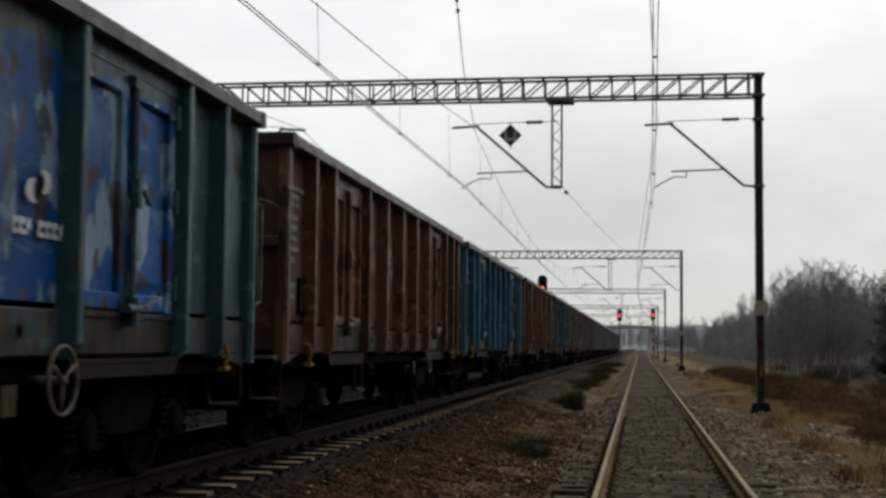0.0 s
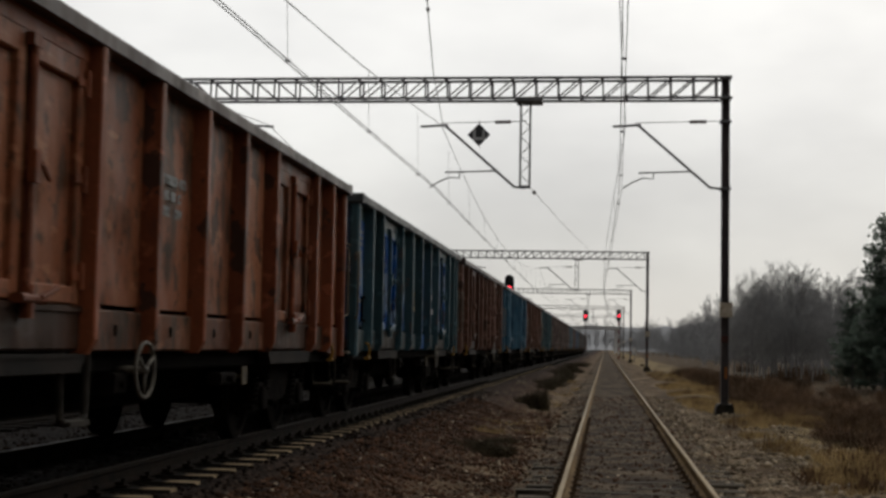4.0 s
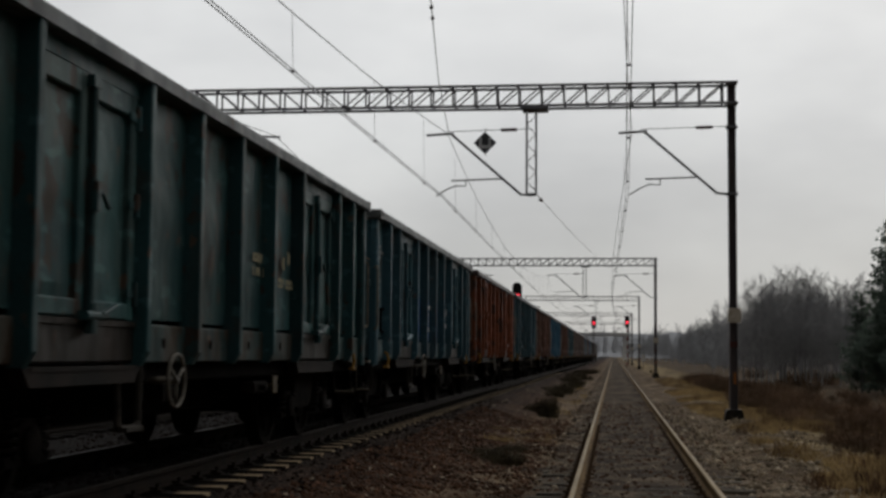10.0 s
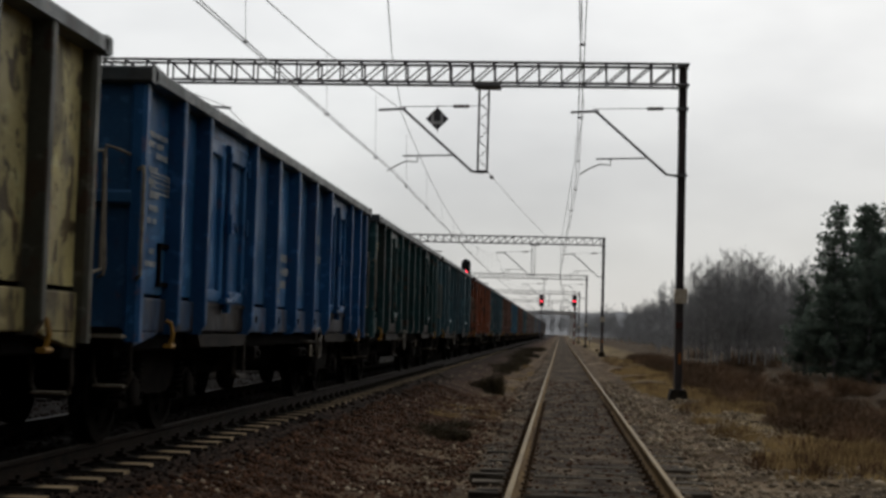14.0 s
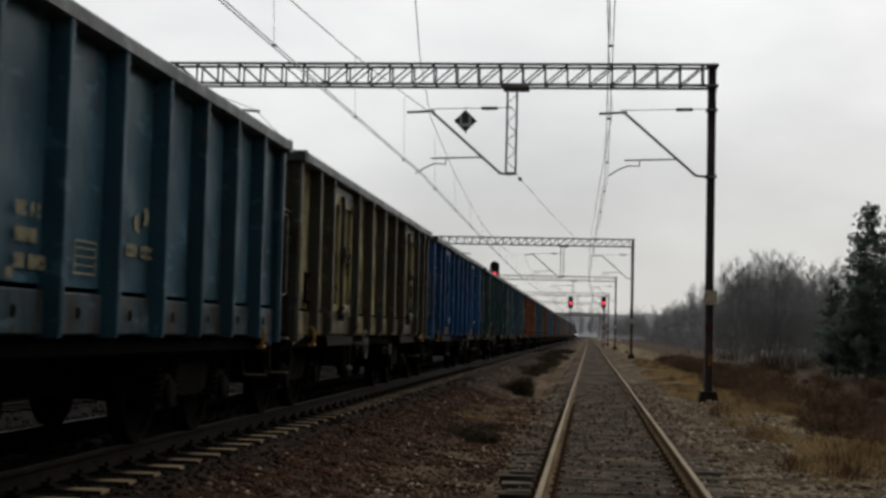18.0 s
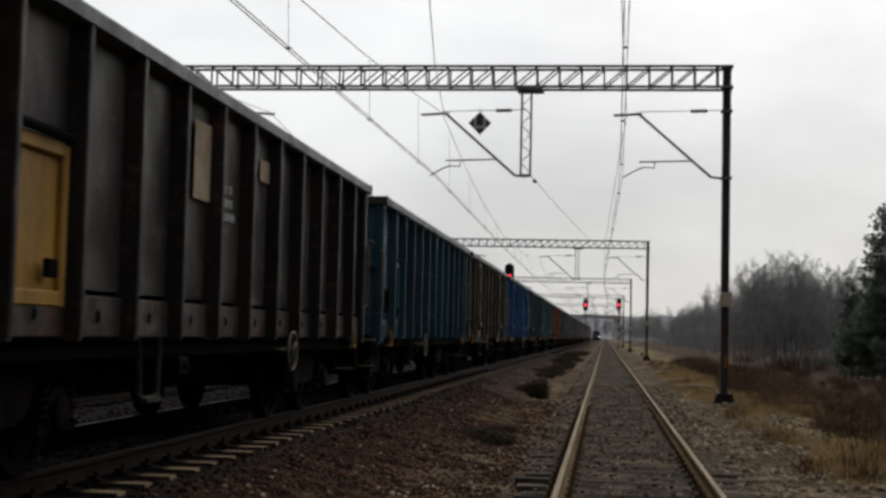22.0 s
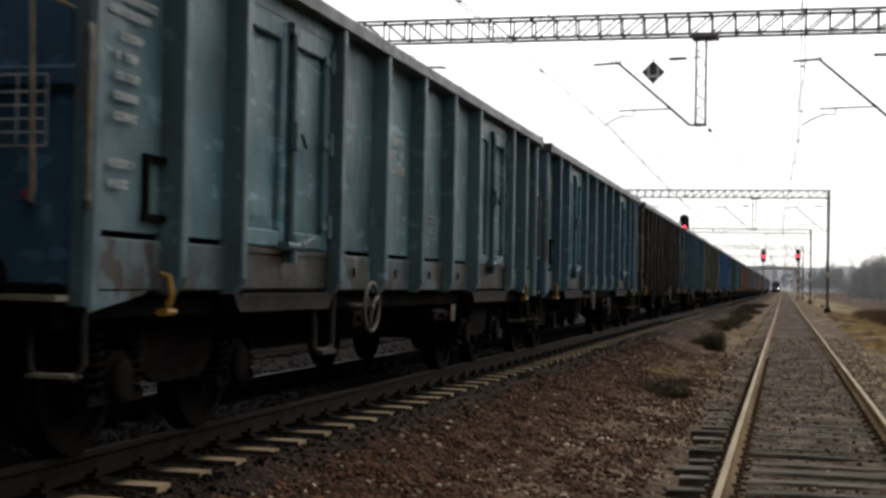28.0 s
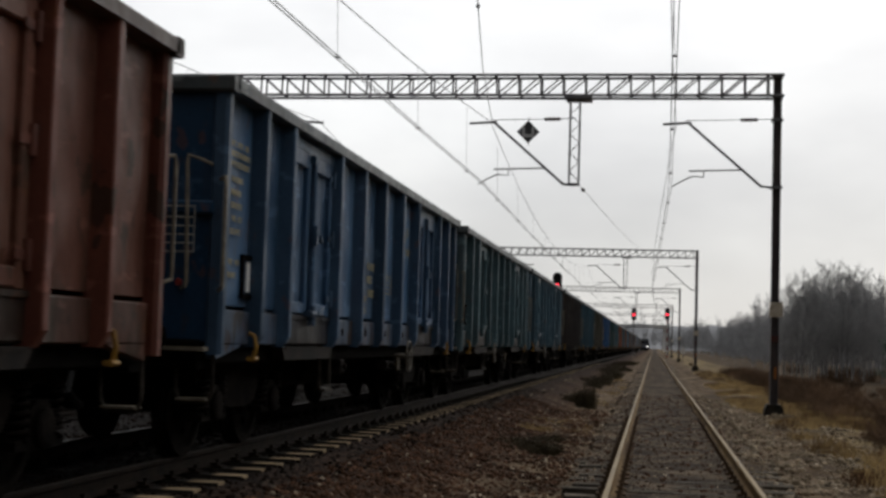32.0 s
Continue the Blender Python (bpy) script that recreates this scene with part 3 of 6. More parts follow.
def np_mesh(name, verts, faces, mat, smooth=False):
    """A mesh from arrays of corners (n, 3) and of triangles or quads."""
    me = bpy.data.meshes.new(name)
    k = faces.shape[1]
    me.vertices.add(len(verts))
    me.vertices.foreach_set("co", np.asarray(verts, dtype=np.float32).ravel())
    me.loops.add(faces.size)
    me.loops.foreach_set("vertex_index", np.asarray(faces, dtype=np.int32).ravel())
    me.polygons.add(len(faces))
    me.polygons.foreach_set("loop_start", np.arange(0, faces.size, k, dtype=np.int32))
    me.polygons.foreach_set("loop_total", np.full(len(faces), k, dtype=np.int32))
    me.materials.append(mat)
    me.update()
    me.validate()
    return me


# ---- the ground ----
GX = (-2500, -40, -13, -11.4, -8.5, -8.0, -6.9, -6.55, -3.85, -2.3, -1.6, -1.35, -0.85, -0.68, 0.68, 0.85, 1.35, 1.9, 3.2, 6, 9, 40, 2500)
GZ = (-0.8, -0.5, -0.2, 0.07, 0.07, -0.03, 0.0, 0.128, 0.128, -0.19, -0.235, -0.25, -0.24, -0.198, -0.198, -0.23, -0.24, -0.22, -0.15, -0.4, -0.7, -0.9, -0.9)


def ground_z(x, y, rough=1.0):
    z = float(np.interp(x, GX, GZ))
    n = noise.noise((x * 0.7, y * 0.7, 0.0)) * 0.04 + noise.noise((x * 2.6, y * 2.6, 4.0)) * 0.022
    if -6.6 < x < -3.8 or -11.4 < x < -8.5:
        n = -abs(n) * 0.3
    elif -1.35 < x < 1.35:
        n = n * 0.4 + (0.05 if abs(x) < 0.8 else 0.075) * min(1.0, max(0.0, (y - 15) / 5)) + 0.06 * max(0.0, noise.noise((x * 0.5, y * 0.3, 9.0)))
    elif x > -3.8 and x < 12:
        n = n * 1.5 + 0.05 * noise.noise((x * 1.3, y * 1.1, 7.0))
    return z + n * rough


def axis_values(stops):
    out = []
    for a, b, step in stops:
        k = max(1, round((b - a) / step))
        out += [a + (b - a) * i / k for i in range(k)]
    return out + [stops[-1][1]]


gx = axis_values([(-2500, -300, 550), (-300, -40, 65), (-40, -14, 5), (-14, -7, 0.5), (-7, 9, 0.2), (9, 20, 1.0), (20, 60, 6), (60, 300, 60), (300, 2500, 550)])
gy = axis_values([(-400, -40, 60), (-40, 4, 4), (4, 40, 0.3), (40, 90, 0.8), (90, 220, 4), (220, 600, 20), (600, 3000, 300)])
ground_shape = Shape()
ground_shape.sheet([[(x, y, ground_z(x, y)) for x in gx] for y in gy])
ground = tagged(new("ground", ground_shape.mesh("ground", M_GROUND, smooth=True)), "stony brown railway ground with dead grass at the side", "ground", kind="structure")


# ---- tracks ----
TRACK_2, RAIL_2 = -5.235, 0.32
TRACK_3, RAIL_3 = -9.9, 0.28
SPACING = 0.613


def rail_outline(x, top):
    b = top - 0.155
    return [(x - 0.065, b), (x + 0.065, b), (x + 0.065, b + 0.012), (x + 0.012, b + 0.035), (x + 0.010, b + 0.11), (x + 0.034, b + 0.122),
            (x + 0.034, top - 0.008), (x + 0.026, top), (x - 0.026, top), (x - 0.034, top - 0.008), (x - 0.034, b + 0.122), (x - 0.010, b + 0.11), (x - 0.012, b + 0.035), (x - 0.065, b + 0.012)]


def sleeper_mesh(name, mat, half, width, top, depth):
    """A sleeper that lies across x, with worn edges."""
    s = Shape()
    n = 5
    rows = []
    for i in range(n + 1):
        x = -half + 2 * half * i / n
        e = 0.006 * math.sin(i * 2.1)
        t = top - (0.03 if mat is M_CONCRETE and 0 < i < n and abs(x) < 0.4 else 0.0)
        c = 0.03 if mat is M_CONCRETE else 0.012
        rows.append([(x, -width / 2 + e, t - depth), (x, -width / 2 + e, t - c), (x, -width / 2 + c + e, t), (x, width / 2 - c - e, t), (x, width / 2 - e, t - c), (x, width / 2 - e, t - depth)])
    s.sheet(rows)
    for r in (rows[0], rows[-1]):
        s.add(r, [tuple(range(6))])
    return s.mesh(name, mat)


def build_track(x0, top, label, wood, first, singles, end, clips, head):
    t = thing("railway_track", pose(0, 0, 0), label, "railway track", "parallel tracks", "structure")
    for side in (-0.75, 0.75):
        part("rail", Shape().prism(rail_outline(x0 + side, top), 1, -170, end), M_RAIL_OCHRE if wood else M_RAIL_SIDE, t)
        part("rail_head", Shape().box(x0 + side - 0.025, x0 + side + 0.025, -170, end, top + 0.0005, top + 0.004, 0.002), head, t, "worn running surface")
    me = sleeper_mesh("sleeper", M_WOOD if wood else M_CONCRETE if x0 > -8 else M_SHADECON, 1.27 if wood else 1.3, 0.225 if wood else 0.25, 0.0, 0.16)
    rng = random.Random(int(x0 * 10) + 5)
    count = int((end - first) / SPACING)
    rest = Shape()
    clip = Shape().box(-0.16, 0.16, -0.07, 0.07, 0.0, 0.022, 0.008).tube((-0.1, 0, 0.02), (-0.1, 0, 0.075), 0.018, 6).tube((0.1, 0, 0.02), (0.1, 0, 0.075), 0.018, 6)
    clip.box(-0.12, -0.05, -0.05, 0.05, 0.02, 0.045).box(0.05, 0.12, -0.05, 0.05, 0.02, 0.045)
    clip_me = clip.mesh("rail_clip", M_WOODCLIP if wood else M_RAIL_SIDE)
    for i in range(count):
        y = first + i * SPACING + (rng.uniform(-0.05, 0.05) if wood else 0.0)
        m = pose(x0 + (rng.uniform(-0.05, 0.05) if wood else rng.uniform(-0.012, 0.012)), y, top - 0.168 - (rng.uniform(0, 0.045) ** 1.2 if wood else 0), rng.uniform(-2.5, 2.5) if wood else 0, rng.uniform(-0.8, 0.8) if wood else 0, rng.uniform(-2.6, 2.6) if wood else 0)
        if i < singles:
            o = part("sleeper", me, None, t, m=m)
            if wood:
                o.scale = (rng.uniform(0.93, 1.05), rng.uniform(0.70, 1.15), 1)
        else:
            rest.box(x0 - 1.28, x0 + 1.28, y - 0.125, y + 0.125, top - 0.3, top - 0.168)
        if i < clips:
            for side in (-0.75, 0.75):
                part("rail_clip", clip_me, None, t, m=pose(x0 + side, y, top - 0.167))
    if rest.v:
        far = part("sleepers", rest, M_WOOD if wood else M_SHADECON, t, "more sleepers further along")
        far["kind"] = "stuff"
    return t


# ---- overhead line ----
GANTRY_Y = (34.0, 96.7, 159.4, 222.0, 284.5)


def wire_z(y, low, high, start=-28.7, span=62.7):
    u = ((y - start) % span) / span
    return low + (high - low) * (2 * u - 1) ** 2


def gantry():
    """A lattice portal over three tracks, with hangers and cantilevers."""
    g = thing("catenary_gantry", pose(0, 0, 0), "dark steel lattice gantry carrying the overhead line", "gantry", "gantries along the line")
    for x in (2.58, -13.1):
        mast = part("mast", Shape().box(x - 0.095, x - 0.073, -0.12, 0.12, -0.2, 8.2, 0.005).box(x + 0.073, x + 0.095, -0.12, 0.12, -0.2, 8.2, 0.005).box(x - 0.075, x + 0.075, -0.012, 0.012, -0.2, 8.19), M_MAST, g, "rust-stained steel mast")
        part("foundation", Shape().prism([(x - 0.24, -0.3), (x + 0.24, -0.3), (x + 0.22, -0.02), (x + 0.17, 0.1), (x - 0.17, 0.1), (x - 0.22, -0.02)], 1, -0.26, 0.26), M_STEP, mast, "dark concrete footing")
        for z in (5.4, 7.07, 7.65, 8.165):
            part("collar", Shape().box(x - 0.135, x + 0.135, -0.15, 0.15, z - 0.033, z + 0.033, 0.01), M_STEEL, mast)
    part("mast_plate", Shape().box(2.44, 2.76, -0.155, -0.135, 2.22, 2.58, 0.01), M_PLATE, g, "weathered blank cream plate")
    part("rust_mark", Shape().box(2.57, 2.63, -0.128, -0.1205, 0.72, 1.0, 0.002), M_RUSTBAND, g, "orange painted mark")
    part("warning_band", Shape().box(2.49, 2.67, -0.128, -0.1205, 1.60, 1.76, 0.002), M_BANDRED, g, "faded reddish band")
    for z in (7.65, 8.165):
        for y in (-0.24, 0.24):
            part("chord", Shape().box(-13.2, 2.72, y - 0.035, y + 0.035, z - 0.03, z + 0.03, 0.008), M_STEEL, g)
    upright = Shape().box(-0.02, 0.02, -0.02, 0.02, 7.66, 8.155).mesh("upright", M_STEEL)
    lean = {}
    for s in (1, -1):
        lean[s] = Shape().tube((-0.27 * s, 0, 7.67), (0.27 * s, 0, 8.145), 0.02, 5).mesh("diagonal", M_STEEL)
    x = 2.35
    while x > -13.1:
        for y in (-0.24, 0.24):
            part("upright", upright, None, g, m=pose(x, y, 0))
            part("diagonal", lean[1 if x > -7.0 else -1], None, g, m=pose(x - 0.28, y, 0))
        x -= 0.56
    for dx in (-4.87,):
        h = part("hanger", Shape().box(2.36 + dx - 0.02, 2.36 + dx + 0.02, -0.11, -0.07, 5.44, 7.6).box(2.6 + dx - 0.02, 2.6 + dx + 0.02, -0.11, -0.07, 5.44, 7.6)
                 .box(2.36 + dx - 0.02, 2.36 + dx + 0.02, 0.07, 0.11, 5.44, 7.6).box(2.6 + dx - 0.02, 2.6 + dx + 0.02, 0.07, 0.11, 5.44, 7.6)
                 .box(2.34 + dx, 2.62 + dx, -0.12, 0.12, 5.40, 5.45), M_STEEL, g, "lattice hanger for a cantilever")
        part("head_plate", Shape().box(2.25 + dx, 2.9 + dx, -0.3, 0.3, 7.55, 7.66, 0.01), M_STEEL, h)
        zz = 5.5
        k = 0
        while zz < 7.4:
            a, b = (2.36 + dx, 2.6 + dx) if k % 2 else (2.6 + dx, 2.36 + dx)
            part("lacing_bar", Shape().tube((a, -0.09, zz), (b, -0.09, zz + 0.24), 0.012, 5), M_STEEL, h)
            zz += 0.24
            k += 1
    for dx, s in ((0.0, 1), (-4.87, 1), (-9.1, -1)):
        c = part("cantilever", Shape().tube((2.5 * s + dx, 0, 5.4), (2.2 * s + dx, 0, 5.43), 0.03, 8).tube((2.22 * s + dx, 0, 5.42), (0.42 * s + dx, 0, 7.0), 0.033, 8).tube((0.5 * s + dx, 0, 7.0), (-0.2 * s + dx, 0, 6.96), 0.032, 8), M_STEEL, g, "inclined cantilever tube")
        part("tie_rod", Shape().tube((0.35 * s + dx, 0, 7.05), (2.5 * s + dx, 0, 7.1), 0.010, 5), M_WIRE, c)
        part("insulator", Shape().lathe((1.7 * s + dx, 0, 7.075), (s, 0, 0.02), [(0, 0.03), (0.05, 0.05), (0.1, 0.035), (0.15, 0.05), (0.2, 0.035), (0.25, 0.05), (0.3, 0.035), (0.35, 0.05), (0.42, 0.03)], 8), M_INSUL, c, smooth=True)
        if s < 0:
            part("bracket", Shape().tube((-11.6, 0, 5.4), (-13.02, 0, 5.4), 0.035, 8).tube((-11.6, 0, 7.1), (-13.02, 0, 7.1), 0.02, 6), M_STEEL, c)
        part("registration_arm", Shape().tube((1.75 * s + dx, 0, 5.83), (0.45 * s + dx, 0, 5.79), 0.020, 6), M_STEEL, c)
        part("steady_arm", Shape().path([(0.82 * s + dx, 0, 5.8), (0.82 * s + dx, 0, 5.64), (0.55 * s + dx, 0, 5.66), (0.3 * s + dx, 0, 5.55), (0.06 * s + dx, 0, 5.40)], 0.017, 6), M_STEEL, c)
    return g


def overhead_line(x_at, label):
    """Two contact wires, a messenger wire and its droppers over one track; x_at gives the wire's x at y."""
    t = thing("overhead_line", pose(0, 0, 0), label, "overhead wires", "overhead lines")
    ys = [-28.7 + 62.7 * i / 12 for i in range(0, 12 * 6 + 1)]
    for d in (-0.03, 0.03):
        part("contact_wire", Shape().path([(x_at(y) + d, y, 5.30 + 0.09 * (2 * (((y + 28.7) % 62.7) / 62.7) - 1) ** 2) for y in ys], 0.0085, 4), M_WIRE, t)
    part("messenger_wire", Shape().path([(x_at(y) - 0.13 + 0.25 * (2 * (((y + 28.7) % 62.7) / 62.7) - 1) ** 2, y, wire_z(y, 5.94, 7.0)) for y in ys], 0.009, 4), M_WIRE, t)
    for i in range(0, 50):
        y = -28.7 + 62.7 * (i + 0.5) / 10
        part("dropper", Shape().tube((x_at(y), y, 5.34), (x_at(y) - 0.03, y, wire_z(y, 5.94, 7.0)), 0.0045, 4).box(x_at(y) - 0.04, x_at(y) + 0.04, y - 0.012, y + 0.012, 5.315, 5.345), M_WIRE, t)
    return t


def stagger(base, amount):
    def x_at(y):
        u = (y + 28.7) / 62.7
        return base + amount * (1 - 2 * abs((u % 2) - 1))
    return x_at


def signal(x, y, lit_z, label, striped):
    """A colour-light signal on a mast: hooded lenses on a dark head, the third one lit red."""
    s = thing("railway_signal", pose(x, y, 0), label, "signal", "signals beside the tracks")
    z0 = -0.25
    top = lit_z + 0.95
    if striped:
        k = 0
        z = z0
        while z < lit_z - 0.9:
            part("mast_section", Shape().tube((0, 0.12, z), (0, 0.12, min(z + 0.62, lit_z - 0.9)), 0.09, 10), M_WHITE if k % 2 else M_RED, s, "red and white mast section", smooth=True)
            z += 0.62
            k += 1
    part("mast", Shape().tube((0, 0.12, z0), (0, 0.12, top), 0.07, 10), M_MAST, s)
    out = [(0.36 * math.cos(a), lit_z + 0.1 + 0.55 * (1 if math.sin(a) > 0 else -1) + 0.36 * math.sin(a)) for a in [2 * math.pi * i / 20 + 0.01 for i in range(20)]]
    head = part("signal_head", Shape().prism(out, 1, -0.06, 0.02), M_BLACK, s, "black oval head")
    for z, lamp in ((lit_z + 0.62, M_DARKLAMP), (lit_z + 0.31, M_DARKLAMP), (lit_z, M_REDLAMP), (lit_z - 0.36, M_DARKLAMP)):
        r = 0.16 if lamp is M_REDLAMP else 0.11
        part("lens", Shape().lathe((0, -0.06, z), (0, -1, 0), [(0, r), (0.03, r), (0.06, r * 0.6)], 16), lamp, head, "lit red lens" if lamp is M_REDLAMP else "dark lens", smooth=True)
        part("hood", Shape().sheet([[(1.12 * r * math.cos(a), -0.06 - d, z + 1.12 * r * math.sin(a)) for a in [math.pi * i / 8 for i in range(9)]] for d in (0.0, 0.2)]), M_BLACK, head)
    part("ladder", Shape().tube((-0.2, 0.3, z0), (-0.2, 0.3, lit_z - 0.4), 0.02, 5).tube((0.2, 0.3, z0), (0.2, 0.3, lit_z - 0.4), 0.02, 5), M_MAST, s)
    part("footing", Shape().box(-0.3, 0.3, -0.2, 0.45, z0 - 0.1, z0 + 0.18, 0.03), M_PALECON, s)
    return s


# ---- plants ----
def sticks(a, b, r0, r1, sides=3):
    """Tapered sticks from a to b: corners and quads."""
    a, b = np.asarray(a, float), np.asarray(b, float)
    d = b - a
    d /= np.linalg.norm(d, axis=1)[:, None] + 1e-9
    ref = np.where(np.abs(d[:, 2:3]) > 0.9, np.array([[1.0, 0, 0]]), np.array([[0, 0, 1.0]]))
    s = np.cross(d, ref)
    s /= np.linalg.norm(s, axis=1)[:, None]
    t = np.cross(d, s)
    r0, r1 = np.broadcast_to(r0, len(a)), np.broadcast_to(r1, len(a))
    rings = []
    for base, r in ((a, r0), (b, r1)):
        for k in range(sides):
            an = 2 * math.pi * k / sides
            rings.append(base + (s * math.cos(an) + t * math.sin(an)) * r[:, None])
    v = np.stack(rings, 1).reshape(-1, 3)
    q = np.array([(k, (k + 1) % sides, sides + (k + 1) % sides, sides + k) for k in range(sides)])
    f = (np.arange(len(a))[:, None, None] * (2 * sides) + q[None]).reshape(-1, 4)
    return v, f


def bare_tree_sticks(rng, height, spread, limbs, twigs, fine):
    """Trunk, limbs and twigs of a leafless tree, each as arrays of (a, b, r0, r1)."""
    trunk, limb, twig = [], [], []
    pts = [np.array([0, 0, -0.4])]
    k = 9
    for i in range(1, k + 1):
        pts.append(np.array([rng.uniform(-0.05, 0.05) * i * 0.5, rng.uniform(-0.05, 0.05) * i * 0.5, height * i / k]))
    rad = lambda u: 0.0065 * height * (1 - u) ** 0.9 + 0.010
    for i in range(k):
        trunk.append((pts[i], pts[i + 1], rad(i / k), rad((i + 1) / k)))
    for j in range(limbs):
        u = 0.16 + 0.82 * (j + rng.random()) / limbs
        base = pts[min(k - 1, int(u * k))] * (1 - (u * k) % 1) + pts[min(k, int(u * k) + 1)] * ((u * k) % 1)
        an = rng.uniform(0, 2 * math.pi)
        length = spread * (1.1 - 0.75 * u) * rng.uniform(0.7, 1.25)
        up = rng.uniform(0.7, 1.6)
        p, d = base, np.array([math.cos(an), math.sin(an), up])
        d /= np.linalg.norm(d)
        for s in range(3):
            e = p + d * length / 3
            limb.append((p, e, rad(u) * 0.45 * (1 - s / 3.2), rad(u) * 0.45 * (1 - (s + 1) / 3.2)))
            for q in range(twigs):
                w = p + (e - p) * rng.random()
                td = d + np.array([rng.gauss(0, 0.55), rng.gauss(0, 0.55), rng.gauss(0.15, 0.4)])
                td /= np.linalg.norm(td)
                tl = length * rng.uniform(0.18, 0.42)
                te = w + td * tl
                twig.append((w, te, 0.011, 0.005))
                for x in range(fine):
                    fb = w + (te - w) * rng.uniform(0.2, 1)
                    fd = td + np.array([rng.gauss(0, 0.6), rng.gauss(0, 0.6), rng.gauss(0.0, 0.5)])
                    fd /= np.linalg.norm(fd)
                    twig.append((fb, fb + fd * tl * rng.uniform(0.3, 0.8), 0.007, 0.003))
            p = e
            d = d + np.array([rng.gauss(0, 0.12), rng.gauss(0, 0.12), 0.12])
            d /= np.linalg.norm(d)
    return trunk, limb, twig


def stick_mesh(name, rows, mat, sides=3, grow=1.0):
    a, b = np.array([r[0] for r in rows]), np.array([r[1] for r in rows])
    v, f = sticks(a, b, np.array([r[2] for r in rows]) * grow, np.array([r[3] for r in rows]) * grow, sides)
    return np_mesh(name, v, f, mat)


def bare_tree(seed, height, spread, bark, label):
    rng = random.Random(seed)
    trunk, limb, twig = bare_tree_sticks(rng, height, spread, 34, 7, 5)
    t = thing("bare_tree", pose(0, 0, 0), label, "tree", "leafless trees")
    part("trunk", stick_mesh("trunk", trunk, bark, 8), None, t)
    part("branchwork", stick_mesh("branchwork", limb, bark, 5), None, t)
    part("crown", stick_mesh("crown", twig, M_TWIG, 3, 0.6), None, t, "fine bare twigs")
    return t


def pine_tree(seed, height):
    rng = random.Random(seed)
    t = thing("pine_tree", pose(0, 0, 0), "dark green pine with uneven layered boughs", "tree", "pines at the wood's edge")
    trunk = [(np.array([0, 0, height * i / 8 - 0.3]), np.array([0, 0, height * (i + 1) / 8 - 0.3]), 0.02 * height * (1 - i / 8.4), 0.02 * height * (1 - (i + 1) / 8.4)) for i in range(8)]
    limb, tris = [], []
    z = height * 0.05
    while z < height * 0.99:
        u = z / height
        reach = height * 0.25 * (1 - u) ** 0.75 * rng.uniform(0.65, 1.2) + 0.15
        for k in range(rng.randint(4, 6)):
            an = rng.uniform(0, 2 * math.pi)
            ln = reach * rng.uniform(0.6, 1.15)
            a = np.array([0, 0, z])
            b = np.array([math.cos(an) * ln, math.sin(an) * ln, z + ln * rng.uniform(-0.05, 0.45)])
            limb.append((a, b, 0.03 * (1 - u) + 0.012, 0.008))
            for c in range(max(7, int(ln * 24))):
                w = rng.uniform(0.3, 1.05)
                p = a + (b - a) * w + np.array([rng.gauss(0, 0.2), rng.gauss(0, 0.2), rng.gauss(0.05, 0.13)])
                for n_ in range(9):
                    d = np.array([rng.gauss(0, 1), rng.gauss(0, 1), rng.gauss(0.5, 0.8)])
                    d /= np.linalg.norm(d)
                    s = np.cross(d, np.array([0.3, 0.5, 0.8]))
                    s /= np.linalg.norm(s) + 1e-9
                    q = p + d * rng.uniform(0.10, 0.27)
                    tris += [p - s * 0.038, p + s * 0.038, q]
        z += height * rng.uniform(0.028, 0.05)
    part("trunk", stick_mesh("trunk", trunk, M_BARK, 8), None, t)
    part("branchwork", stick_mesh("branchwork", limb, M_BARK, 5), None, t)
    v = np.array(tris)
    part("crown", np_mesh("crown", v, np.arange(len(v)).reshape(-1, 3), M_NEEDLE), None, t, "tufts of dark needles")
    return t


def shrub(seed, mat, name, label, n, reach, height, leaves=0):
    rng = random.Random(seed)
    t = thing(name, pose(0, 0, 0), label, "shrub", "shrubs beside the line")
    rows = []
    for i in range(n):
        an, r = rng.uniform(0, 2 * math.pi), reach * rng.random() ** 0.6
        a = np.array([math.cos(an) * r * 0.5, math.sin(an) * r * 0.5, -0.15])
        b = np.array([math.cos(an) * r + rng.gauss(0, 0.1), math.sin(an) * r + rng.gauss(0, 0.1), height * rng.uniform(0.35, 1.0) * (1 - 0.35 * r / reach)])
        rows.append((a, b, 0.010, 0.004))
        for k in range(3):
            w = a + (b - a) * rng.uniform(0.35, 0.95)
            rows.append((w, w + np.array([rng.gauss(0, 0.16), rng.gauss(0, 0.16), rng.uniform(0.0, 0.28)]) * (height + 0.3), 0.006, 0.003))
    part("brushwood", stick_mesh("brushwood", rows, mat), None, t)
    if leaves:
        tris = []
        for i in range(leaves):
            w = rows[rng.randrange(len(rows))]
            p = w[0] + (w[1] - w[0]) * rng.uniform(0.3, 1.0)
            d, s = np.array([rng.gauss(0, 1), rng.gauss(0, 1), rng.gauss(0, 0.7)]), np.array([rng.gauss(0, 1), rng.gauss(0, 1), rng.gauss(0, 1)])
            d, s = d / np.linalg.norm(d) * 0.05, s / np.linalg.norm(s) * 0.022
            tris += [p - s, p + s, p + d]
        v = np.array(tris)
        part("foliage", np_mesh("foliage", v, np.arange(len(v)).reshape(-1, 3), mat), None, t)
    return t


# ---- the wagons ----
A_POSTS = (-6.40, -5.42, -4.50, -2.50, -1.25, 0.0, 1.25, 2.50, 4.50, 5.42, 6.40)
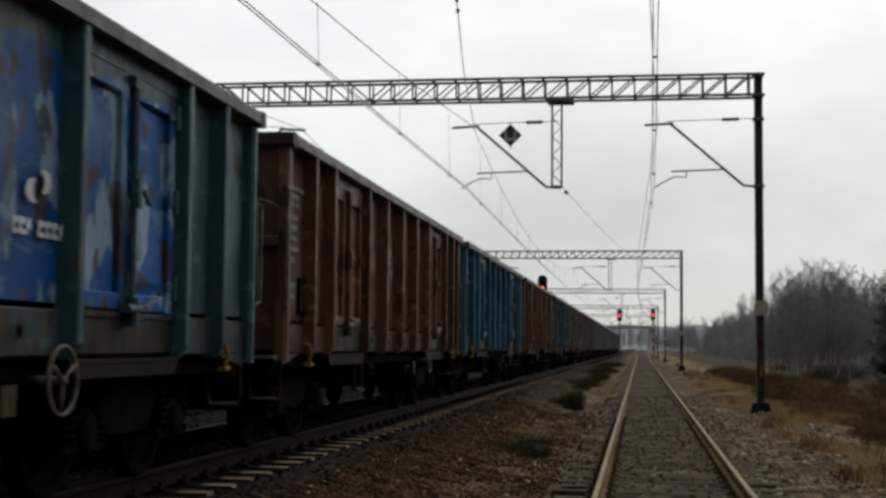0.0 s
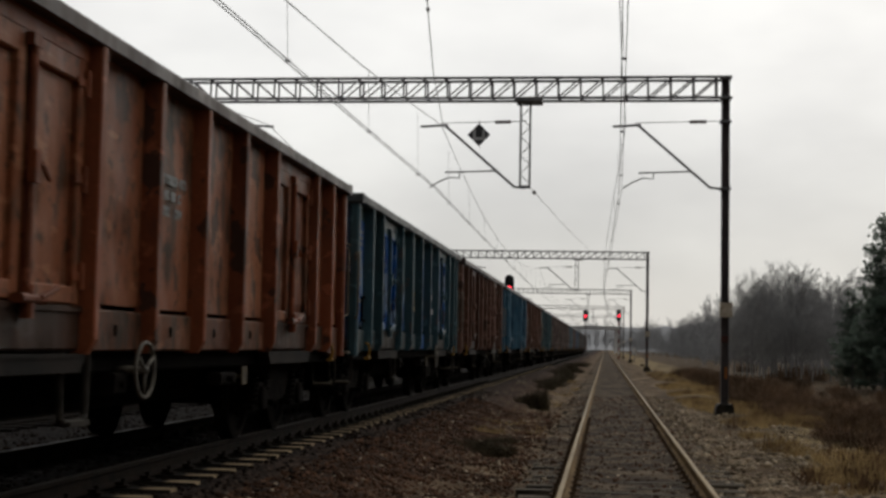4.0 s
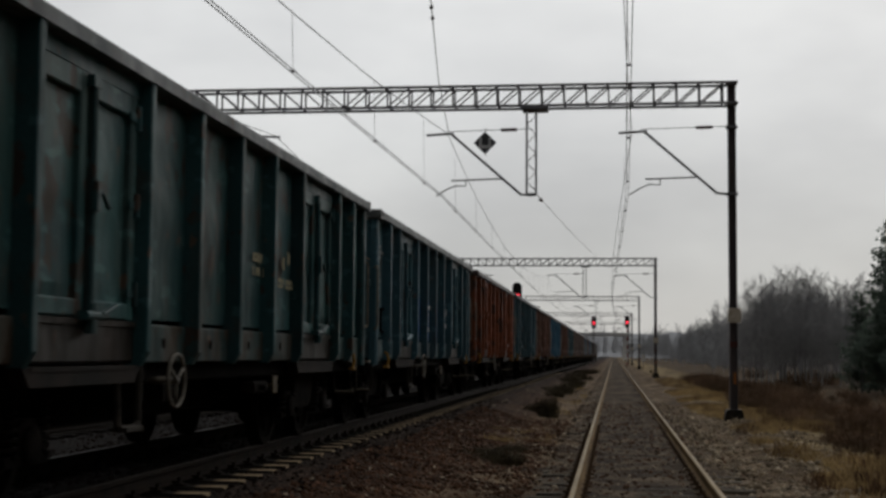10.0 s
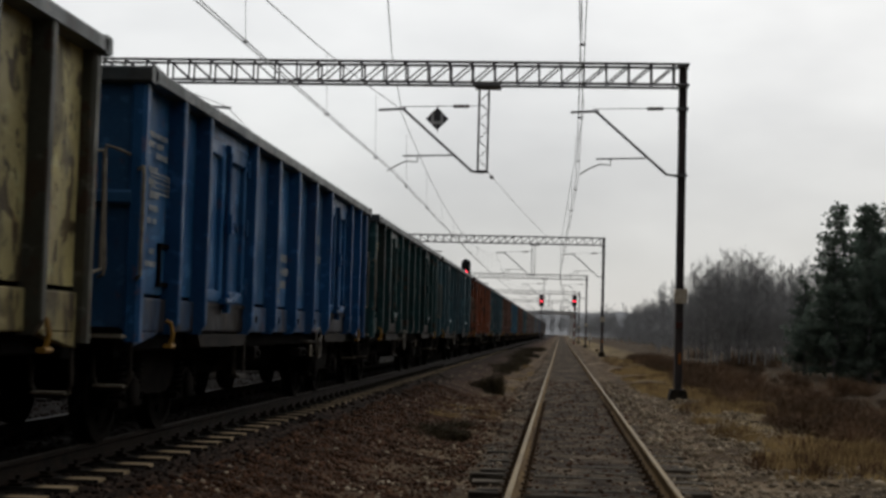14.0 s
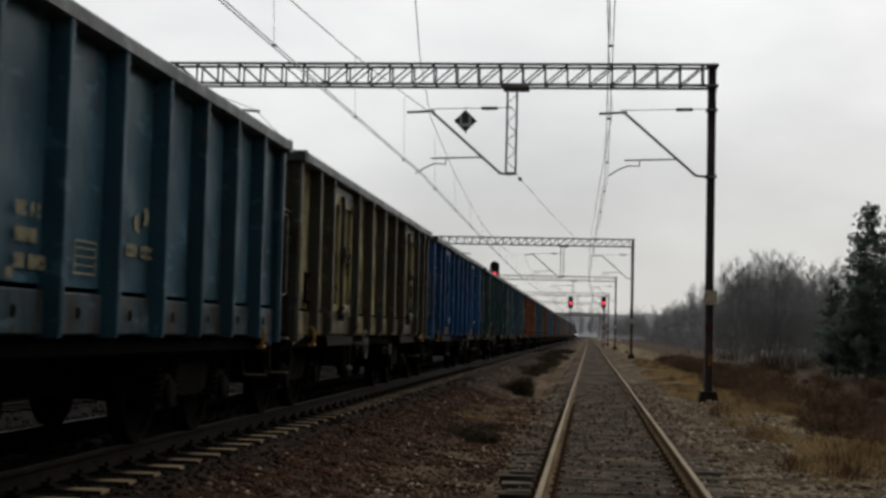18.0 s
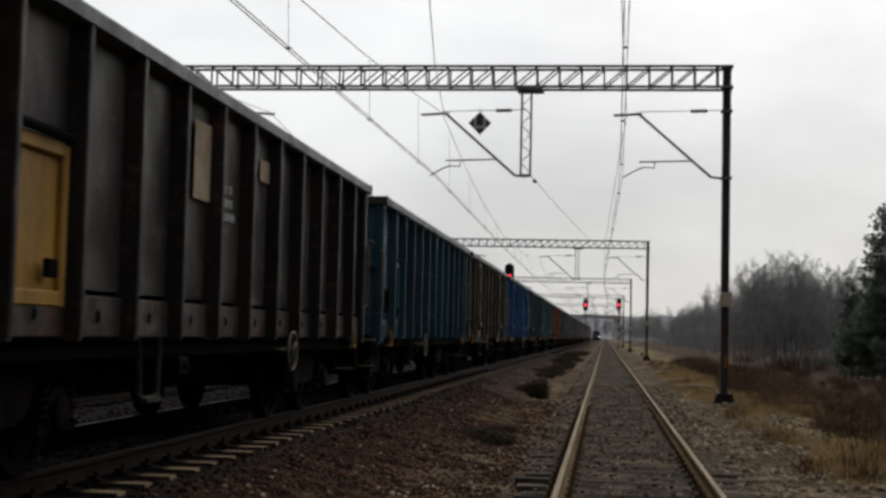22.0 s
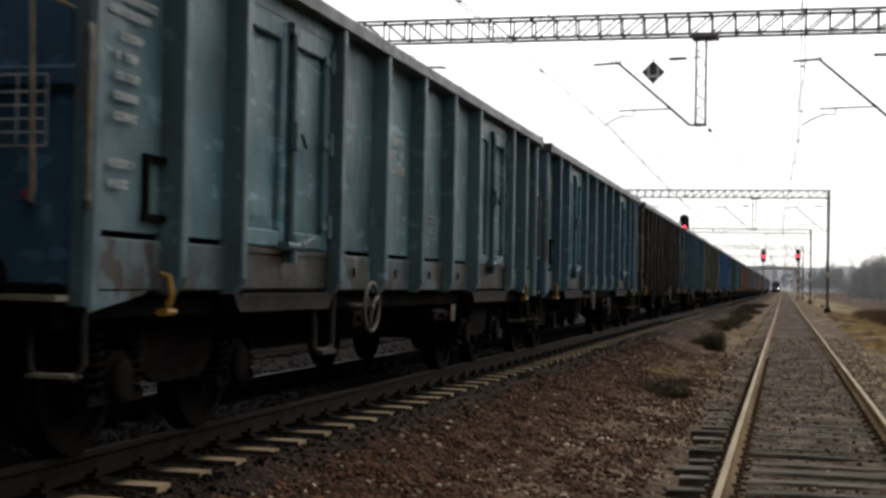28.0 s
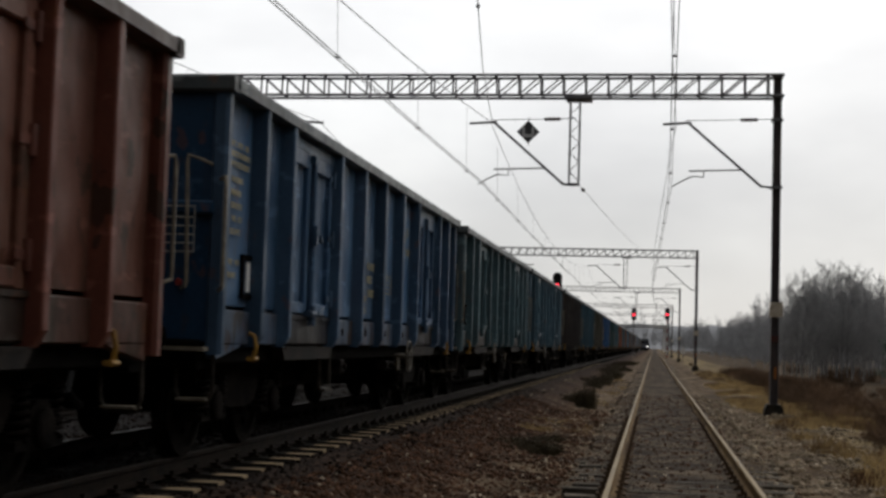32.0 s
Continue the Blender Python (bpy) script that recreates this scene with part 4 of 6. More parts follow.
B_POSTS = tuple(-6.40 + 1.0667 * i for i in range(13))


def panel_shape(y0, y1, z0, z1, x, seed, dent=0.030):
    s = Shape().box(x - 0.06, x - 0.035, y0, y1, z0, z1)
    ny, nz = 8, 14
    s.sheet([[(x + dent * noise.noise((y0 * 3 + seed + (y1 - y0) * i / ny * 2.2, seed * 1.7, z * 1.6)) * (1 if 0 < i < ny and 0 < j < nz else 0), y0 + (y1 - y0) * i / ny, z)
              for i in range(ny + 1)] for j, z in [(j, z0 + (z1 - z0) * j / nz) for j in range(nz + 1)]])
    return s


def post_shape(y, z0=0.98, z1=3.08, half=0.055, out=1.50, foot=0.65):
    """A pressed post with slightly splayed flanks, rolled front edges and a foot cut back to the frame."""
    outline = [(1.335, y - half - 0.010), (out - 0.014, y - half), (out - 0.004, y - half + 0.006), (out, y - half + 0.016), (out, y + half - 0.016), (out - 0.004, y + half - 0.006), (out - 0.014, y + half), (1.335, y + half + 0.010)]
    n, rows = len(outline), []
    for z, lean in ((z0, foot), (z0 + 0.10, 1.0), (z1, 1.0)):
        rows += [(1.335 + (x - 1.335) * lean, q, z) for x, q in outline]
    faces = [(j * n + i, j * n + (i + 1) % n, (j + 1) * n + (i + 1) % n, (j + 1) * n + i) for j in (0, 1) for i in range(n)]
    return Shape().add(rows, faces + [tuple(range(n - 1, -1, -1)), tuple(range(2 * n, 3 * n))])


SIDE_FRAME = [(-1.30, 0.66), (-1.30, 0.80), (-1.1, 0.90), (-0.62, 0.92), (-0.45, 0.86), (0.45, 0.86), (0.62, 0.92), (1.1, 0.90), (1.30, 0.80), (1.30, 0.66),
              (1.18, 0.66), (1.12, 0.74), (0.68, 0.74), (0.58, 0.60), (0.46, 0.46), (0.3, 0.41), (-0.3, 0.41), (-0.46, 0.46), (-0.58, 0.60), (-0.68, 0.74), (-1.12, 0.74), (-1.18, 0.66)]
SPRING_MESH = Shape().path([(0.075 * math.cos(q), 0.075 * math.sin(q), 0.0092 * q) for q in [i * 0.6 for i in range(58)]], 0.017, 5).mesh("coil_spring", M_BOGIE, smooth=True)


def bogie(parent, y):
    """A welded two-axle bogie: deep side frames, coil springs on winged axle boxes, brake gear."""
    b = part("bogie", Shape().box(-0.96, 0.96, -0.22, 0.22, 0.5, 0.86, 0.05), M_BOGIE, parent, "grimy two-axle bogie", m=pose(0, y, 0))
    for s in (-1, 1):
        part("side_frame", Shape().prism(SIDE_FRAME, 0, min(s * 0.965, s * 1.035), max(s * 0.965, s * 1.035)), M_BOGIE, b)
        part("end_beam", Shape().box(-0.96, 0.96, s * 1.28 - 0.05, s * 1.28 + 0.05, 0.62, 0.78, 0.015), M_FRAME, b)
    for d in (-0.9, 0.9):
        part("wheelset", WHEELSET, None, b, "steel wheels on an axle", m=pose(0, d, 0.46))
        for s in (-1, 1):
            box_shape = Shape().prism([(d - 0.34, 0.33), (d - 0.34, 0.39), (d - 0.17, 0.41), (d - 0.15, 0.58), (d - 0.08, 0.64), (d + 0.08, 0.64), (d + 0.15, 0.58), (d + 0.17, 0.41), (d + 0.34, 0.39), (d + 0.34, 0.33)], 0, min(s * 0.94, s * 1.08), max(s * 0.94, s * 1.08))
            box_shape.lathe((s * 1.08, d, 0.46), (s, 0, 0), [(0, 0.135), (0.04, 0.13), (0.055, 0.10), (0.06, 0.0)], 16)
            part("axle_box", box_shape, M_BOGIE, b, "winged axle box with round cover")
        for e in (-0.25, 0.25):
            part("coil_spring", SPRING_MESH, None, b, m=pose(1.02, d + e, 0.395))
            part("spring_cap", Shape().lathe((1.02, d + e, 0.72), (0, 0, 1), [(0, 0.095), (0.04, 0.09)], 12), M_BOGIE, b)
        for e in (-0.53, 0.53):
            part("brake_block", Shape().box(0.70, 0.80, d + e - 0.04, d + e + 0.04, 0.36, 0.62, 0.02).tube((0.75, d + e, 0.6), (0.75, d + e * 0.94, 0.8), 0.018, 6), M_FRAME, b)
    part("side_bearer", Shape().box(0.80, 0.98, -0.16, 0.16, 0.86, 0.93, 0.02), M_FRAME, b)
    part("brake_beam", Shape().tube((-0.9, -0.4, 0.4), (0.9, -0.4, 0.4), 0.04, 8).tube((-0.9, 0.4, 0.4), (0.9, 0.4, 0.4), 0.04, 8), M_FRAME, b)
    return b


WHEELSET = Shape().tube((-1.1, 0, 0), (1.1, 0, 0), 0.08, 12)
for s_ in (-1, 1):
    WHEELSET.lathe((s_ * 0.68, 0, 0), (s_, 0, 0), [(0, 0.1), (0, 0.485), (0.03, 0.485), (0.045, 0.46), (0.135, 0.455), (0.135, 0.39), (0.09, 0.37), (0.075, 0.18), (0.12, 0.14), (0.12, 0.09)], 28)
    for k_ in range(3):
        WHEELSET.box(s_ * 0.765 - 0.02, s_ * 0.765 + 0.02, 0.2 * math.cos(k_ * 2.09) - 0.03, 0.2 * math.cos(k_ * 2.09) + 0.03, 0.28 * math.sin(k_ * 2.09) - 0.03, 0.28 * math.sin(k_ * 2.09) + 0.03)
WHEELSET = WHEELSET.mesh("wheelset", M_BOGIE)

# roles of the painted parts, so that each wagon can take its own colours
ROLE = {"side_panel": "panel", "end_panel": "panel", "door_leaf": "panel", "hatch": "panel", "hatch_bar": "panel", "lower_panel": "lower", "post": "post", "end_wall": "end", "rim": "rim", "end_rim": "rim",
        "door_header": "post", "door_sill": "sill", "corner_gusset": "lower", "far_side": "post", "corner_post": "post", "end_rib": "end", "lock_bar": "post", "lock_lever": "post", "hinge": "post", "bottom_latch": "post"}


def wagon(kind):
    """An open high-sided wagon; kind A has two double doors a side, kind B one small hatch and closer posts."""
    w = thing("open_wagon", pose(0, 0, 0), "high-sided open wagon", "freight wagon", "wagons of the train")
    posts = A_POSTS if kind == "A" else B_POSTS
    doors = ((-4.50, -2.50), (2.50, 4.50)) if kind == "A" else ()
    plain = M_FRAME
    for i, (a, b) in enumerate(zip(posts, posts[1:])):
        if (a, b) in doors:
            part("door_header", Shape().box(1.30, 1.405, a + 0.05, b - 0.05, 2.955, 3.09), plain, w)
            part("door_sill", Shape().box(1.33, 1.395, a + 0.05, b - 0.05, 1.0, 1.28, 0.02).box(1.385, 1.415, a + 0.05, b - 0.05, 1.26, 1.30), plain, w, "rusted door sill")
            mid = (a + b) / 2
            for y0, y1, s in ((a + 0.08, mid - 0.03, -1), (mid + 0.03, b - 0.08, 1)):
                leaf = panel_shape(y0 + 0.1, y1 - 0.1, 1.42, 2.86, 1.352, y0 * 1.3 + 3)
                leaf.box(1.34, 1.40, y0, y0 + 0.12, 1.31, 2.97, 0.012).box(1.34, 1.40, y1 - 0.12, y1, 1.31, 2.97, 0.012)
                leaf.box(1.34, 1.397, y0 + 0.1, y1 - 0.1, 1.31, 1.43, 0.012).box(1.34, 1.397, y0 + 0.1, y1 - 0.1, 2.80, 2.97, 0.012)
                d = part("door_leaf", leaf, plain, w)
                yo = y0 + 0.02 if s < 0 else y1 - 0.02
                for z in (1.5, 2.15, 2.8):
                    part("hinge", Shape().tube((1.412, yo, z - 0.09), (1.412, yo, z + 0.09), 0.028, 8).box(1.398, 1.412, yo - (0.14 if s > 0 else 0.0), yo + (0.0 if s > 0 else 0.14), z - 0.03, z + 0.03), M_FRAME, d)
            bar = part("lock_bar", Shape().tube((1.432, mid, 1.24), (1.432, mid, 2.94), 0.026, 8).box(1.398, 1.455, mid - 0.06, mid + 0.06, 2.86, 2.94), M_FRAME, w, "dark door locking bar")
            part("lock_lever", Shape().path([(1.455, mid, 2.16), (1.485, mid + 0.06, 2.14), (1.485, mid + 0.16, 2.06), (1.455, mid + 0.2, 2.08)], 0.017, 6).box(1.425, 1.485, mid - 0.04, mid + 0.04, 2.02, 2.22, 0.01), M_FRAME, bar)
            part("bottom_latch", Shape().box(1.395, 1.495, mid - 0.16, mid + 0.2, 1.29, 1.35, 0.02).box(1.405, 1.485, mid - 0.045, mid + 0.035, 1.2, 1.4, 0.02).tube((1.485, mid + 0.1, 1.33), (1.485, mid + 0.34, 1.40), 0.02, 6), M_FRAME, bar)
        else:
            end = i == 0 or i == len(posts) - 2
            if kind == "B" and i == 1:
                part("side_panel", panel_shape(a + 0.05, b - 0.05, 2.28, 3.08, 1.355, i * 1.9), plain, w)
                h = part("hatch", panel_shape(a + 0.16, b - 0.16, 1.3, 2.18, 1.36, 7.7, 0.012), plain, w, "small hatch in a raised surround")
                for q in ((a + 0.08, a + 0.17, 1.2, 2.25), (b - 0.17, b - 0.08, 1.2, 2.25), (a + 0.171, b - 0.171, 2.17, 2.27), (a + 0.171, b - 0.171, 1.2, 1.3)):
                    part("hatch_bar", Shape().box(1.345, 1.405, *q, 0.01), plain, h)
                part("hatch_roller", Shape().tube((1.43, a + 0.1, 2.3), (1.43, b - 0.1, 2.3), 0.035, 8), M_FRAME, h)
                part("hatch_catch", Shape().box(1.405, 1.445, b - 0.45, b - 0.3, 1.38, 1.5, 0.01), M_FRAME, h)
            else:
                part("end_panel" if end else "side_panel", panel_shape(a + 0.05, b - 0.05, 1.33, 3.08, 1.355, i * 1.9), plain, w, smooth=True)
            low = Shape().box(1.33, 1.388, a + 0.05, b - 0.05, 1.0, 1.29, 0.012)
            lp = part("lower_panel", low, plain, w)
            if kind == "B" or i in (3, 4, 5, 6):
                part("tie_ring", Shape().ring((1.40, (a + b) / 2, 1.15), (1, 0.2, 0), 0.036, 0.008, 12, 5), M_SILL, lp)
    for y in posts[1:-1]:
        half = 0.048 if kind == "A" else 0.036
        part("post", post_shape(y, half=half, foot=0.65 if kind == "A" else 0.95), plain, w)
    for s in (-1, 1):
        y = 6.40 * s
        part("corner_post", Shape().box(1.32, 1.46, y - 0.07, y + 0.07, 0.92, 3.1, 0.03), plain, w)
        e = part("end_wall", Shape().box(-1.38, 1.38, y - 0.03, y + 0.03, 1.02, 3.08, 0.01), plain, w)
        for x in (-0.75, 0.75):
            part("end_rib", Shape().box(x - 0.06, x + 0.06, y + s * 0.06 - 0.05, y + s * 0.06 + 0.05, 1.0, 3.05, 0.02), plain, e)
        part("end_rib", Shape().box(-1.36, 1.36, y + s * 0.05 - 0.045, y + s * 0.05 + 0.045, 2.05, 2.17, 0.02), plain, e)
        part("end_rim", Shape().box(-1.515, 1.515, y + s * 0.04 - 0.08, y + s * 0.04 + 0.08, 3.06, 3.20, 0.02), plain, w)
        part("headstock", Shape().box(-1.28, 1.28, y + s * 0.02 - 0.1, y + s * 0.02 + 0.1, 0.80, 1.04, 0.02), plain, w)
        for x in (-0.875, 0.875):
            bf = part("buffer", Shape().lathe((x, y + s * 0.12, 1.06), (0, s, 0), [(0, 0.15), (0.1, 0.13), (0.3, 0.12), (0.3, 0.09), (0.44, 0.09)], 16), M_FRAME, w, smooth=False)
            part("buffer_plate", Shape().lathe((x, y + s * 0.55, 1.06), (0, s, 0), [(0, 0.1), (0.01, 0.22), (0.04, 0.225), (0.065, 0.15)], 20), M_BOGIE, bf)
        part("coupling", Shape().path([(0, y + s * 0.1, 1.02), (0, y + s * 0.45, 1.0), (0, y + s * 0.62, 0.8), (0, y + s * 0.3, 0.62)], 0.045, 6), M_FRAME, w, "hanging screw coupling")
        part("brake_hose", Shape().path([(0.35, y + s * 0.1, 0.95), (0.36, y + s * 0.35, 0.85), (0.38, y + s * 0.5, 0.6), (0.4, y + s * 0.3, 0.48)], 0.03, 6), M_BLACK, w)
        part("grab_rail", Shape().path([(1.40, y + s * 0.05, 2.34), (1.47, y + s * 0.13, 2.36), (1.48, y + s * 0.14, 2.30), (1.48, y + s * 0.14, 1.47), (1.42, y + s * 0.05, 1.43)], 0.016, 6), M_GRIP, w, "pale tubular grab rail")
        step = part("end_step", Shape().path([(1.36, y - s * 0.06, 0.95), (1.37, y - s * 0.06, 0.62), (1.33, y - s * 0.04, 0.53), (1.10, y - s * 0.04, 0.53), (1.06, y - s * 0.05, 0.62), (1.05, y - s * 0.06, 0.9)], 0.019, 6), M_STEP, w, "shunter's step bracket")
        part("step_tread", Shape().box(1.08, 1.34, y - s * 0.04 - 0.06, y - s * 0.04 + 0.06, 0.545, 0.565), M_GRIP, step, "worn pale step tread")
        part("upper_tread", Shape().box(1.04, 1.38, min(y + s * 0.125, y + s * 0.25), max(y + s * 0.125, y + s * 0.25), 0.95, 0.98), M_GRIP, w, "pale worn tread beside the buffer")
        part("end_rail", Shape().path([(1.34, y + s * 0.04, 2.46), (1.28, y + s * 0.16, 2.49), (1.18, y + s * 0.2, 2.52), (1.17, y + s * 0.2, 2.46), (1.20, y + s * 0.2, 1.52), (1.19, y + s * 0.2, 1.46), (1.10, y + s * 0.04, 1.45)], 0.015, 6), M_GRIP, w, "pale bent climbing rail")
        part("corner_gusset", Shape().prism([(y - s * 0.06, 0.885), (y - s * 0.06, 1.0), (y - s * 0.75, 1.0), (y - s * 0.66, 0.975)], 0, 1.30, 1.385), plain, w)
        part("rope_hook", Shape().path([(1.42, y - s * 0.84, 1.1), (1.47, y - s * 0.84, 1.08), (1.49, y - s * 0.84, 0.98), (1.47, y - s * 0.84, 0.90)], 0.022, 6).box(1.42, 1.50, y - s * 0.84 - 0.06, y - s * 0.84 + 0.06, 0.86, 0.9, 0.015), M_YELLOW, w, "chipped yellow rope hook")
    for s in (-1, 1):
        part("rim", Shape().prism([(s * 1.27, 3.075), (s * 1.27, 3.16), (s * 1.33, 3.20), (s * 1.49, 3.20), (s * 1.515, 3.175), (s * 1.515, 3.08)], 1, -6.43, 6.43), plain, w, "worn steel top rim")
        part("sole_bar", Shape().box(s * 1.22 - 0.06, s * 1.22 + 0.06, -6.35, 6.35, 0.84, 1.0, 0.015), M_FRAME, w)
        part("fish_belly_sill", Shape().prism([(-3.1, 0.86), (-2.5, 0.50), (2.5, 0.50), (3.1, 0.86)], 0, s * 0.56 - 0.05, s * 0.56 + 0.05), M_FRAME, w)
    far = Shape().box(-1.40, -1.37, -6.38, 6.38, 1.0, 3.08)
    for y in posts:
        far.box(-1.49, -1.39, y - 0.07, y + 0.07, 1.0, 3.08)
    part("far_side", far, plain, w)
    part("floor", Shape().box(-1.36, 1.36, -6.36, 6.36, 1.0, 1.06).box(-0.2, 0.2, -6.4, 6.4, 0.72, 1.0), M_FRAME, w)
    coal = Shape()
    coal.sheet([[(x, y, 3.09 - 0.10 * (abs(x) / 1.34) ** 2 + 0.11 * noise.noise((x * 1.4, y * 0.8, 3.0)) + 0.08 * noise.noise((x * 5, y * 5, 1.0)) - 0.06)
                 for x in [-1.34 + 2.68 * i / 16 for i in range(17)]] for y in [-6.35 + 12.7 * j / 90 for j in range(91)]])
    part("coal_load", coal, M_COAL, w, "heaped black coal")
    part("placard_holder", Shape().box(1.365, 1.40, -5.74, -5.69, 1.40, 1.78).box(1.365, 1.40, -5.47, -5.42, 1.40, 1.78).box(1.365, 1.40, -5.69, -5.47, 1.40, 1.44).box(1.365, 1.40, -5.69, -5.47, 1.74, 1.78), M_FRAME, w, "empty dark document frame")
    part("access_step", Shape().path([(1.36, -2.78, 1.0), (1.36, -2.74, 0.56), (1.36, -2.68, 0.52), (1.36, -2.38, 0.52), (1.36, -2.32, 0.56), (1.36, -2.3, 1.0)], 0.028, 6).box(1.3, 1.42, -2.7, -2.36, 0.50, 0.535), M_STEP, w, "hanging step below the door")
    for y in ((-3.5, 3.5) if kind == "A" else ()):
        part("door_ledge", Shape().prism([(y - 1.02, 0.985), (y - 0.9, 0.86), (y + 0.9, 0.86), (y + 1.02, 0.985)], 0, 1.31, 1.43).box(1.43, 1.437, y - 0.9, y + 0.9, 0.955, 0.985), M_SILL, w, "rusted ledge under the doors")
    part("brake_valve", Shape().box(1.2, 1.36, -1.75, -1.5, 0.68, 0.84, 0.02).tube((1.36, -1.62, 0.76), (1.40, -1.62, 0.76), 0.03, 8), M_BOGIE, w, "brake changeover lever box")
    if kind == "A":
        part("lever_box", Shape().box(1.2, 1.34, 1.1, 1.62, 0.67, 0.79, 0.02).tube((1.34, 1.3, 0.73), (1.40, 1.3, 0.73), 0.03, 8).tube((1.39, 1.3, 0.73), (1.39, 1.42, 0.62), 0.014, 6), M_BOGIE, w, "brake changeover lever box")
        part("changeover_plate", Shape().box(1.345, 1.36, 1.76, 1.94, 0.66, 0.84, 0.004).tube((1.25, 1.85, 0.74), (1.35, 1.85, 0.74), 0.02, 6), M_CREAM, w, "chipped cream-yellow changeover plate")
    part("air_tank", Shape().lathe((0.55, -0.9, 0.72), (0, 1, 0), [(0, 0.05), (0.06, 0.18), (1.0, 0.18), (1.06, 0.05)], 16), M_FRAME, w)
    part("brake_rod", Shape().tube((0.3, -3.0, 0.62), (0.3, 3.0, 0.62), 0.025, 6).box(0.1, 0.5, 0.9, 1.2, 0.5, 0.9), M_FRAME, w)
    hw = Shape().ring((1.50, 0, 0.86), (1, 0, 0), 0.205, 0.015, 28, 6).tube((1.2, 0, 0.86), (1.52, 0, 0.86), 0.028, 8)
    for k in range(3):
        a = 0.5 + k * 2.094
        hw.tube((1.50, 0, 0.86), (1.50, 0.205 * math.cos(a), 0.86 + 0.205 * math.sin(a)), 0.013, 6)
    part("brake_wheel", hw, M_HANDWHEEL, w, "spoked parking brake wheel", smooth=True)
    bogie(w, -4.5)
    bogie(w, 4.5)
    return w


def dashes(shape, rng, y0, y1, z, h, x=1.382, wide=0.042):
    """A row of upright block marks, some with a notch, as far as y1."""
    y = y0
    while y < y1 - 0.01:
        k = min(wide * rng.uniform(0.75, 1.25), y1 - y)
        kind = rng.random()
        if kind < 0.45:
            shape.box(x, x + 0.003, y, y + k, z + rng.uniform(0, 0.006), z + h)
        elif kind < 0.75:
            shape.box(x, x + 0.003, y, y + k * 0.35, z, z + h).box(x, x + 0.003, y + k * 0.36, y + k, z + h * 0.62, z + h).box(x, x + 0.003, y + k * 0.36, y + k, z, z + h * 0.3)
        elif kind < 0.92:
            shape.box(x, x + 0.003, y, y + k * 0.4, z, z + h * 0.8).box(x, x + 0.003, y + k * 0.41, y + k, z + h * 0.35, z + h)
        y += k + wide * rng.uniform(0.2, 0.4)


def text_block(w, seed, y0, y1, z_top, rows, h, gap, mat, name="stencil"):
    """Rows of illegible stencilled marks."""
    rng = random.Random(seed)
    s = Shape()
    y0, y1 = y0 + 0.1, y1 + 0.1
    for r in range(rows):
        dashes(s, rng, y0, y1 - rng.uniform(0, 0.35) * (y1 - y0), z_top - r * (h + gap) - h, h)
    p = part(name, s, mat, w, "faded illegible stencilled marks")
    p["kind"] = "stuff"
    return p


def logo(w, y, z, mat, r=0.098):
    """Two opposed crescents, wider than high, over a row of block marks."""
    p = None
    y += 0.1
    for turn in (0.0, math.pi):
        s = Shape()
        cy, cz = 0.16 * r * math.cos(turn), 0.34 * r * math.sin(turn + 1.2)
        pts = []
        for e in (1, -1):
            for j in range(13):
                u = (j if e > 0 else 12 - j) / 12
                a = turn - 1.25 + 2.9 * u
                k = r * (0.68 + e * 0.34 * math.sin(math.pi * min(1.0, 0.08 + 0.95 * u)))
                pts.append((y + 1.5 * (cy + k * math.cos(a)), z + cz + k * math.sin(a)))
        s.prism(pts, 0, 1.382, 1.385)
        p = part("emblem_crescent", s, mat, w, "faded crescent of an emblem")
    m = Shape()
    dashes(m, random.Random(3), y - 0.32, y + 0.36, z - 0.30, 0.10, 1.382, 0.072)
    row = part("emblem_lettering", m, mat, w, "row of faded illegible block marks")
    row["kind"] = "stuff"
    return p


def data_frame(w, y0, y1, z0, z1, mat):
    """A thin stencilled frame with rules across it."""
    y0, y1 = y0 + 0.1, y1 + 0.1
    p = part("data_frame", Shape().box(1.382, 1.385, y0, y0 + 0.014, z0, z1).box(1.382, 1.385, y1 - 0.014, y1, z0, z1).box(1.382, 1.385, y0 + 0.014, y1 - 0.014, z0, z0 + 0.014).box(1.382, 1.385, y0 + 0.014, y1 - 0.014, z1 - 0.014, z1), mat, w, "thin stencilled data frame")
    for i in (1, 2, 3):
        z = z0 + (z1 - z0) * i / 4
        part("ruled_line", Shape().box(1.382, 1.3845, y0 + 0.03, y1 - 0.03, z, z + 0.010), mat, p)


TEAL, TEAL2 = (0.038, 0.080, 0.095), (0.066, 0.112, 0.125)
DTEAL, DTEAL2 = (0.016, 0.050, 0.053), (0.032, 0.080, 0.077)
BROWN, BROWN2 = (0.104, 0.050, 0.035), (0.150, 0.078, 0.056)
ORANGE, ORANGE2 = (0.190, 0.060, 0.026), (0.240, 0.092, 0.045)
BLUE, BLUE2 = (0.014, 0.075, 0.190), (0.030, 0.104, 0.225)
SKY, SKY2 = (0.029, 0.107, 0.175), (0.053, 0.143, 0.208)
OCHRE, OCHRE2 = (0.42, 0.355, 0.155), (0.28, 0.24, 0.115)
STEELB, STEELB2 = (0.023, 0.070, 0.098), (0.046, 0.102, 0.130)
DARKPOST = (0.045, 0.045, 0.035)
RIMB, RIMT = ((0.055, 0.036, 0.032), (0.085, 0.062, 0.055)), ((0.055, 0.066, 0.070), (0.095, 0.104, 0.104))

# colours of wagons that stand alone, and the fields of blue repaint (y0, y1, z0, z1)
TINT_A = (0.003, 0.072, 0.26)
TINT_B = (0.26, 0.34, 0.43)
